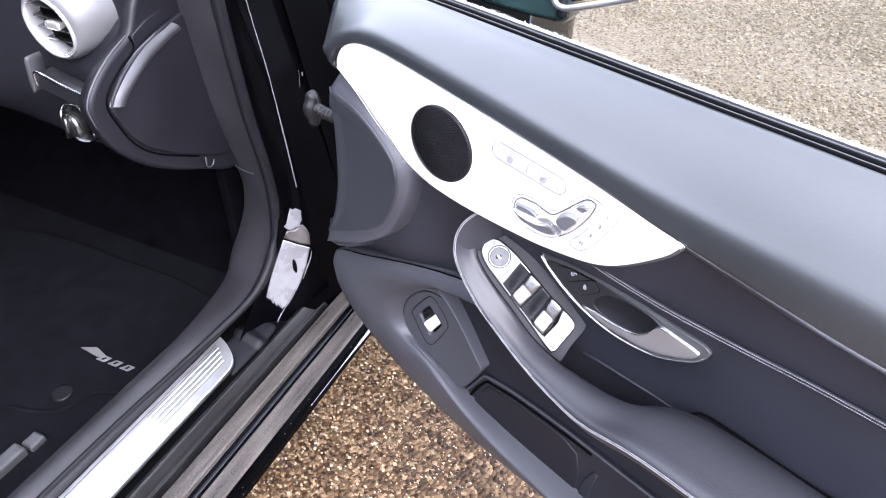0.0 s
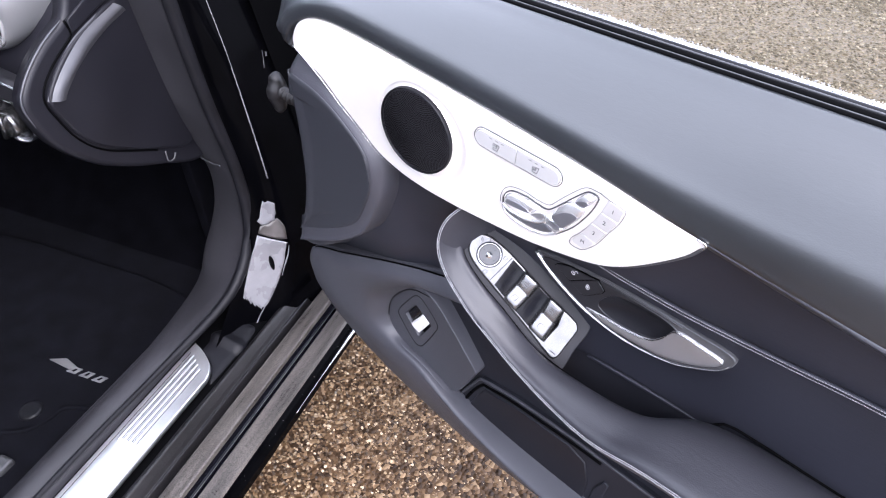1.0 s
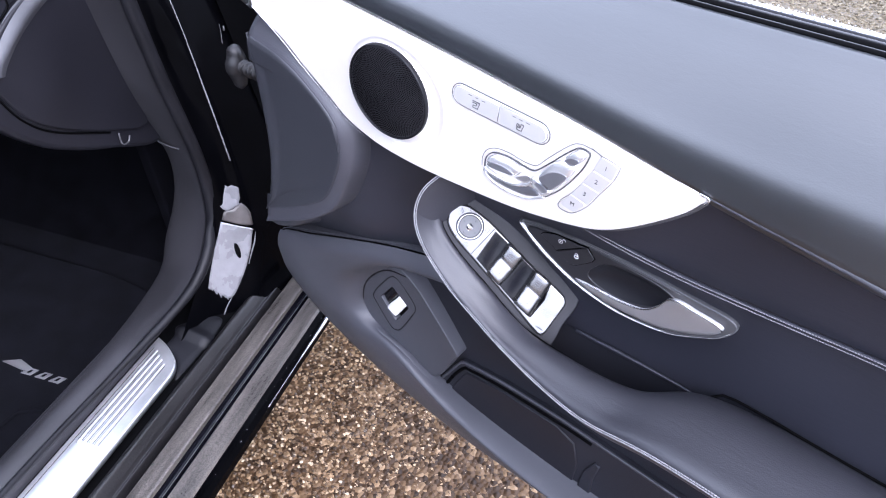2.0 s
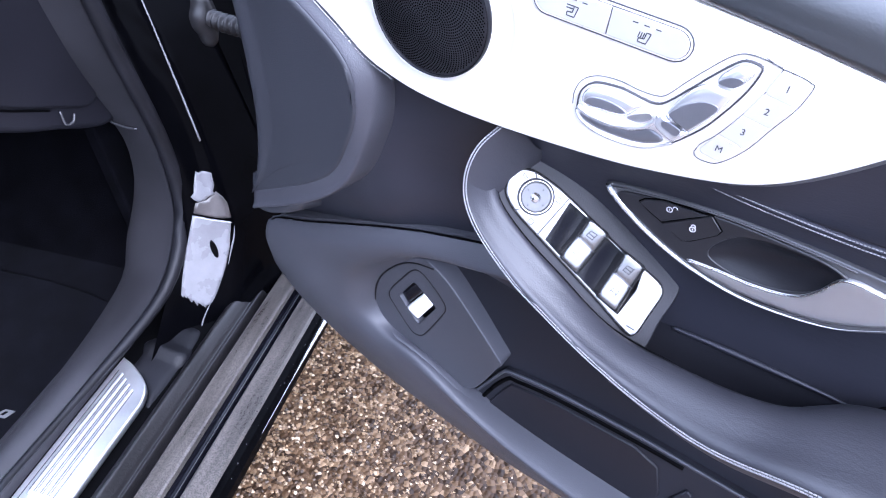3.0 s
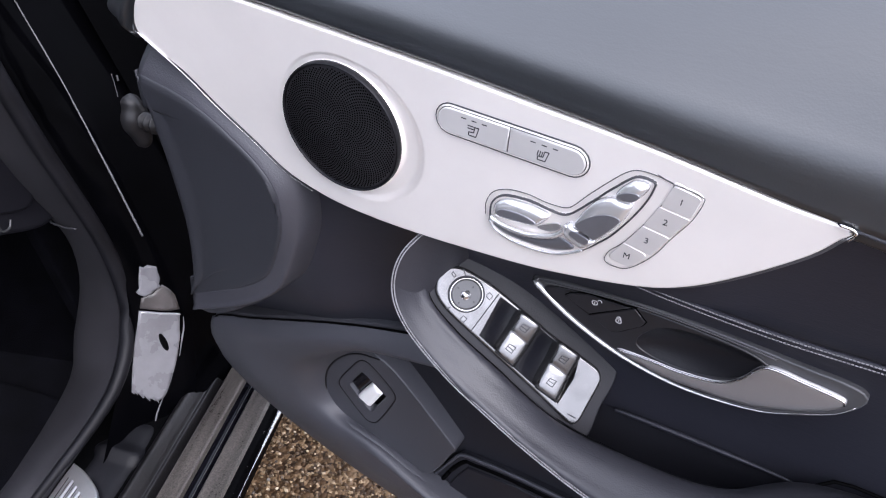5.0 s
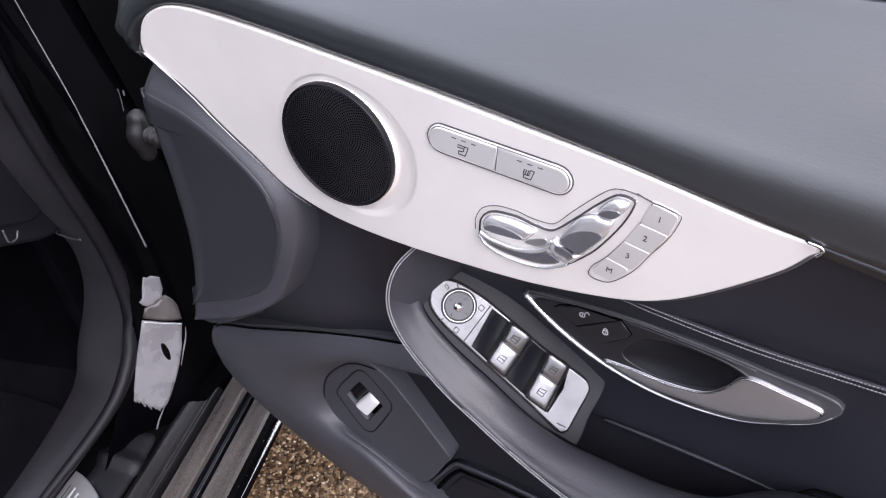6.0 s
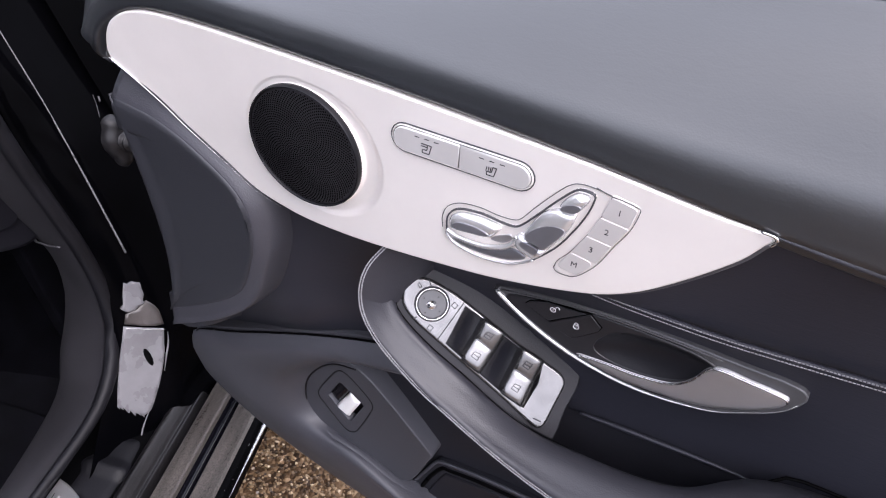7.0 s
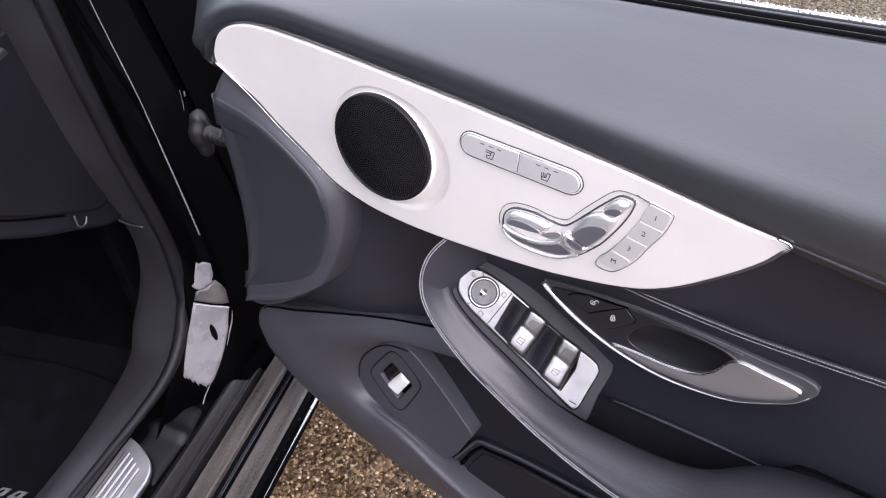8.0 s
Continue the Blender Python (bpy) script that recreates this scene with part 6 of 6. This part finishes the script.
    slab("tee_inset", [(0.3475, 0.8584), (0.3502, 0.8591), (0.3568, 0.8566), (0.3552, 0.8529), (0.3482, 0.8555)], TRIM, 0.002, 0.0047, DARK_CHROME, tee, "inset in the joint, toned as a dark reflection", bevel=0.0004, n=36)
    lever = pillow("back_lever", [(0.3492, 0.8625), (0.3528, 0.8706), (0.3584, 0.8783), (0.3651, 0.8822), (0.3719, 0.8822), (0.3750, 0.8813), (0.3722, 0.8728), (0.3664, 0.8639), (0.3603, 0.8568), (0.3544, 0.8595)], TRIM, 0.0, 0.0056, 0.0016, 0.0035, LEVER, base, "chrome backrest lever", n=90, step=0.0009)
    slab("lever_inset", [(0.3505, 0.8633), (0.3544, 0.8689), (0.3603, 0.8732), (0.3662, 0.8749), (0.3707, 0.8737), (0.3691, 0.8696), (0.3607, 0.8591), (0.3575, 0.8595)], TRIM, 0.002, 0.0058, DARK_CHROME, lever, "leaf shaped inset of the lever, toned as a dark reflection", bevel=0.0004, n=60)
    cap = pillow("back_cap", [(0.3668, 0.8845), (0.3688, 0.8885), (0.3734, 0.8930), (0.3772, 0.8940), (0.3806, 0.8930), (0.3802, 0.8900), (0.3770, 0.8852), (0.3738, 0.8830), (0.3700, 0.8829)], TRIM, 0.0, 0.0050, 0.0026, 0.0034, LEVER, base, "chrome headrest end of the lever", n=70, step=0.0008)
    slab("cap_inset", [(0.3676, 0.8849), (0.3710, 0.8882), (0.3756, 0.8893), (0.3779, 0.8877), (0.3747, 0.8842), (0.3704, 0.8840)], TRIM, 0.002, 0.0052, DARK_CHROME, cap, "underside of the headrest end, toned as a dark reflection", bevel=0.0005, n=44)


def build_memory():
    inner = [(0.3900, 0.8955), (0.3857, 0.8830), (0.3800, 0.8706), (0.3727, 0.8581), (0.3652, 0.8465)]
    outer = [(0.4030, 0.8920), (0.4000, 0.8800), (0.3931, 0.8676), (0.3860, 0.8545), (0.3765, 0.8440)]
    group = slab("memory_panel", [inner[0], (0.396, 0.8950), outer[0], outer[1], outer[2], outer[3], outer[4], (0.370, 0.8425), inner[4], inner[3], inner[2], inner[1]], TRIM, -0.004, 0.0004, ALU, door, "bright edged block of four seat memory buttons", bevel=0.0003, n=90)
    # fine outline, and the line that ties the block to the adjuster
    edge = [(0.3830, 0.8985), *[(x, y + 0.0002) for x, y in (inner[0], (0.3965, 0.8944), (0.4022, 0.8926))], (0.4036, 0.8905), (0.4004, 0.8798), (0.3935, 0.8673), (0.3864, 0.8541), (0.3768, 0.8436), (0.3700, 0.8421), (0.3655, 0.8434), (0.3645, 0.8460)]
    tube("panel_line", [place(TRIM, np.array([p]), 0.0006)[0] for p in edge], 0.00020, INK, group, "fine dark outline", n=160, sides=6)
    tube("panel_side", [place(TRIM, np.array([p]), 0.0006)[0] for p in ((0.3905, 0.8954), (0.3859, 0.8818), (0.3800, 0.8700), (0.3724, 0.8576), (0.3665, 0.8505), (0.3646, 0.8455))], 0.00020, INK, group, "fine dark inner edge", n=50, sides=6)
    for k, word in enumerate(("1", "2", "3", "M")):
        quad = np.array([inner[k], outer[k], outer[k + 1], inner[k + 1]])
        mid = quad.mean(0)
        quad = mid + (quad - mid) * 0.972
        slab("memory_button", rounded(quad, 0.0022 if k in (0, 3) else 0.0008), TRIM, 0.0, 0.0009, MEMORY, group, "pale satin seat memory button", bevel=0.0004, curved=False)
        text(word, TRIM, mid, 0.0046, 0.0010, INK, group, -6)


def build_switches():
    # glossy recess with two hollows under the finger ends
    rows = []
    for x in np.linspace(0.0175, 0.0945, 40):
        dip = 0.5 - 0.5 * math.cos(2 * math.pi * (x - 0.0175) / 0.034)
        rows.append([tuple(place(DECK, np.array([(x - 0.0045 * (y / 0.017), y)]), -0.0050 - 0.0040 * dip * (1 - (y / 0.026) ** 2))[0]) for y in (-0.017, -0.008, 0.002, 0.012, 0.0225)])
    loft("switch_well", rows, 14, 60, PIANO, CONSOLE, "gloss black recess of the window switches")
    # rocker caps: lower face, crease, upper face tilted to look darker to the camera
    for bl, tl, tr, br, split in (((0.0388, -0.0150), (0.0338, 0.0162), (0.0516, 0.0182), (0.0562, -0.0146), 0.55), ((0.0742, -0.0150), (0.0660, 0.0184), (0.0840, 0.0210), (0.0938, -0.0132), 0.55)):
        nu, nv = 22, 34
        grid = []
        for i in range(nu):
            for j in range(nv):
                u, v = i / (nu - 1), j / (nv - 1)
                p = (1 - u) * ((1 - v) * np.array(bl) + v * np.array(tl)) + u * ((1 - v) * np.array(br) + v * np.array(tr))
                h = 0.0044 - 0.0008 * v / split if v < split else 0.0036 + 0.0042 * (v - split) / (1 - split)
                h -= 0.0005 * math.exp(-((v - split) / 0.05) ** 2)
                h -= 0.0030 * abs(2 * u - 1) ** 7 + 0.0024 * abs(2 * v - 1) ** 10 + 0.0006 * (2 * u - 1) ** 2
                grid.append(place(DECK, np.array([p + h * np.array([-0.34, 0.04])]), h)[0])
        tris = [(i * nv + j, (i + 1) * nv + j, (i + 1) * nv + j + 1, i * nv + j + 1) for i in range(nu - 1) for j in range(nv - 1)]
        cap = skirted("window_switch", np.array(grid), tris, np.array(grid) - 0.011 * DECK[3], SILVER, CONSOLE, "silver rocker window switch")
        ridge = [grid[i * nv + int(split * (nv - 1))] + 0.0002 * DECK[3] for i in range(1, nu - 1)]
        tube("switch_joint", ridge[::4] + [ridge[-1]], 0.00022, INK, cap, "fine dark joint across the switch", n=16, sides=6)
        for at in (0.27, 0.74):
            i, j = 10, int(at * nv)
            base, right, up = grid[i * nv + j], grid[(i + 1) * nv + j] - grid[i * nv + j], grid[i * nv + j + 1] - grid[i * nv + j]
            ICON = frame_of(base, right, up)
            s = 0.0024
            bars("icon", ICON, [(-s, -s, s, -s), (s, -s, s, s), (s, s, -s, 0.6 * s), (-s, 0.6 * s, -s, -s), (-s, -0.1 * s, s, -0.1 * s)], 0.0001, INK, cap, 0.00020)
    # mirror adjuster: ring, dished pad, four dots
    ring("mirror_ring", circle(0.0, 0.0005, 0.0112), DECK, 0.0014, -0.0005, 0.0016, CHROME, CONSOLE, "chrome ring of the mirror adjuster")
    ring("mirror_groove", circle(0.0, 0.0005, 0.0121), DECK, 0.0010, -0.0005, 0.0007, INK, CONSOLE, "dark groove round the mirror adjuster")
    pad = slab("mirror_pad", circle(0.0, 0.0005, 0.0099), DECK, -0.001, 0.0008, PADGREY, CONSOLE, "silver dished mirror adjuster pad", bevel=0.001, n=32)
    slab("dimple", circle(0.0, 0.0, 0.0034), DECK, 0.0, 0.0022, CHROME, pad, bevel=0.0013, n=24, dome=0.0008)
    for dx, dy in ((0.0068, 0), (-0.0068, 0), (0, 0.0068), (0, -0.0068)):
        bars("dot", DECK, [(dx - 0.0005, dy, dx + 0.0005, dy)], 0.0009, INK, pad, 0.0005)
    for x, y, lines in ((-0.0145, 0.0050, ((-1, 0.4, -1, -0.6), (-1, -0.6, 0.8, -1), (0.8, -1, 1, 0), (1, 0, -1, 0.4))), (0.0120, 0.0095, ((-1, 1, -1, -1), (-1, -1, 1, -1), (1, -1, 1, 1), (1, 1, -1, 1))), (0.0095, -0.0125, ((-1, 1, -1, -1), (-1, -1, 1, -1), (1, -1, 1, 1), (1, 1, -1, 1)))):
        s = 0.0016
        bars("icon", DECK, [(x + a * s, y + b * s, x + c * s, y + d * s) for a, b, c, d in lines], 0.0002, INK, CONSOLE, 0.00022)
    for x0, y0, x1, y1 in ((0.0155, 0.0150, 0.0185, -0.0155), (-0.008, 0.0088, -0.0125, 0.0115), (-0.002, -0.0125, -0.003, -0.0150)):
        bars("plate_line", DECK, [(x0, y0, x1, y1)], 0.0002, INK, CONSOLE, 0.0003)
    bars("plate_mark", DECK, [(0.104, -0.0135, 0.110, -0.0120)], 0.0002, INK, CONSOLE, 0.0004)


def build_lock_buttons():
    gap = slab("lock_panel", [(0.3311, 0.7768), (0.3347, 0.7806), (0.3462, 0.7845), (0.3687, 0.7856), (0.3745, 0.7866), (0.3821, 0.7787), (0.3801, 0.7743), (0.3666, 0.7626), (0.3614, 0.7606), (0.3473, 0.7679), (0.3369, 0.7729)], MID, 0.0, 0.0031, RUBBER_DARK, door, "black gaps round the central locking buttons", bevel=0.0003, curved=False)
    slab("unlock_button", [(0.3322, 0.7768), (0.3352, 0.7799), (0.3462, 0.7838), (0.3680, 0.7848), (0.3716, 0.7853), (0.3475, 0.7690), (0.3372, 0.7738)], MID, 0.002, 0.0038, PLASTIC_BLACK, gap, "dark grey unlock button with padlock sign", bevel=0.0005, curved=False)
    slab("lock_button", [(0.3482, 0.7682), (0.3736, 0.7856), (0.3744, 0.7857), (0.3811, 0.7785), (0.3794, 0.7746), (0.3662, 0.7633), (0.3614, 0.7614)], MID, 0.002, 0.0038, PLASTIC_BLACK, gap, "dark grey lock button with padlock sign", bevel=0.0005, curved=False)
    for x, y, open_ in ((0.3505, 0.7798, 1), (0.3660, 0.7725, 0)):
        body = circle(x, y, 0.0017, 12)
        marks = [(*body[i], *body[(i + 1) % 12]) for i in range(12)]
        ox = 0.0030 if open_ else 0.0
        arch = [(x + ox + 0.0013 * math.cos(math.pi * i / 6), y + 0.0017 + 0.0016 * math.sin(math.pi * i / 6)) for i in range(7)]
        marks += [(*arch[i], *arch[i + 1]) for i in range(6)] + [(x, y - 0.0006, x, y + 0.0006)]
        bars("icon", MID, marks, 0.0038, WHITE_INK, gap, 0.00024)


def build_seam():
    """Ridge with two rows of thread across the middle panel."""
    line = [(0.35, 0.0175, 0.814), (0.386, 0.0175, 0.8085), (0.443, 0.0175, 0.8065), (0.488, 0.0175, 0.8085), (0.527, 0.0175, 0.811), (0.60, 0.0180, 0.8150), (0.80, 0.0180, 0.819), (1.05, 0.0180, 0.822)]
    seam = tube("panel_seam", line, 0.0018, VINYL, door, "raised vinyl seam with twin grey stitching", n=80)
    for dz in (-0.0014, 0.0014):
        path = spline(line, 400)
        verts, faces = [], []
        for k in range(399):
            a = path[k] + np.array([0, -0.0019, dz])
            d = path[k + 1] - path[k]
            b = a + d * 0.72
            w, out = np.array([0, 0, 0.00021]), np.array([0, -0.0007, 0])
            o = len(verts)
            verts += [a - w, a + w, b + w, b - w, a - w + out, a + w + out, b + w + out, b - w + out]
            faces += [tuple(o + q for q in f) for f in ((4, 5, 6, 7), (0, 1, 5, 4), (1, 2, 6, 5), (2, 3, 7, 6), (3, 0, 4, 7))]
        st = link("stitching", verts, faces, STITCH, seam, "row of grey thread", smooth=False)
        st["kind"] = "stuff"


def build_trim_tip():
    tube("trim_tip", [place(TRIM, np.array([p]), 0.0008)[0] for p in ((0.4535, 0.8955), (0.4585, 0.8945), (0.4600, 0.8925), (0.4580, 0.8895))], 0.0007, CHROME, TRIM_PART, "polished chrome tip", n=20)
    tube("trim_return", [place(TRIM, np.array([p]), -0.005)[0] for p in ((0.4570, 0.8875), (0.4475, 0.8748), (0.4265, 0.8558), (0.4055, 0.8410), (0.383, 0.8320))], 0.0022, BEZEL, TRIM_PART, "grey folded edge below the trim", n=40)


build_trim_tip()
build_seat_heating()
build_seat_adjuster()
build_memory()
build_switches()
build_lock_buttons()
build_seam()
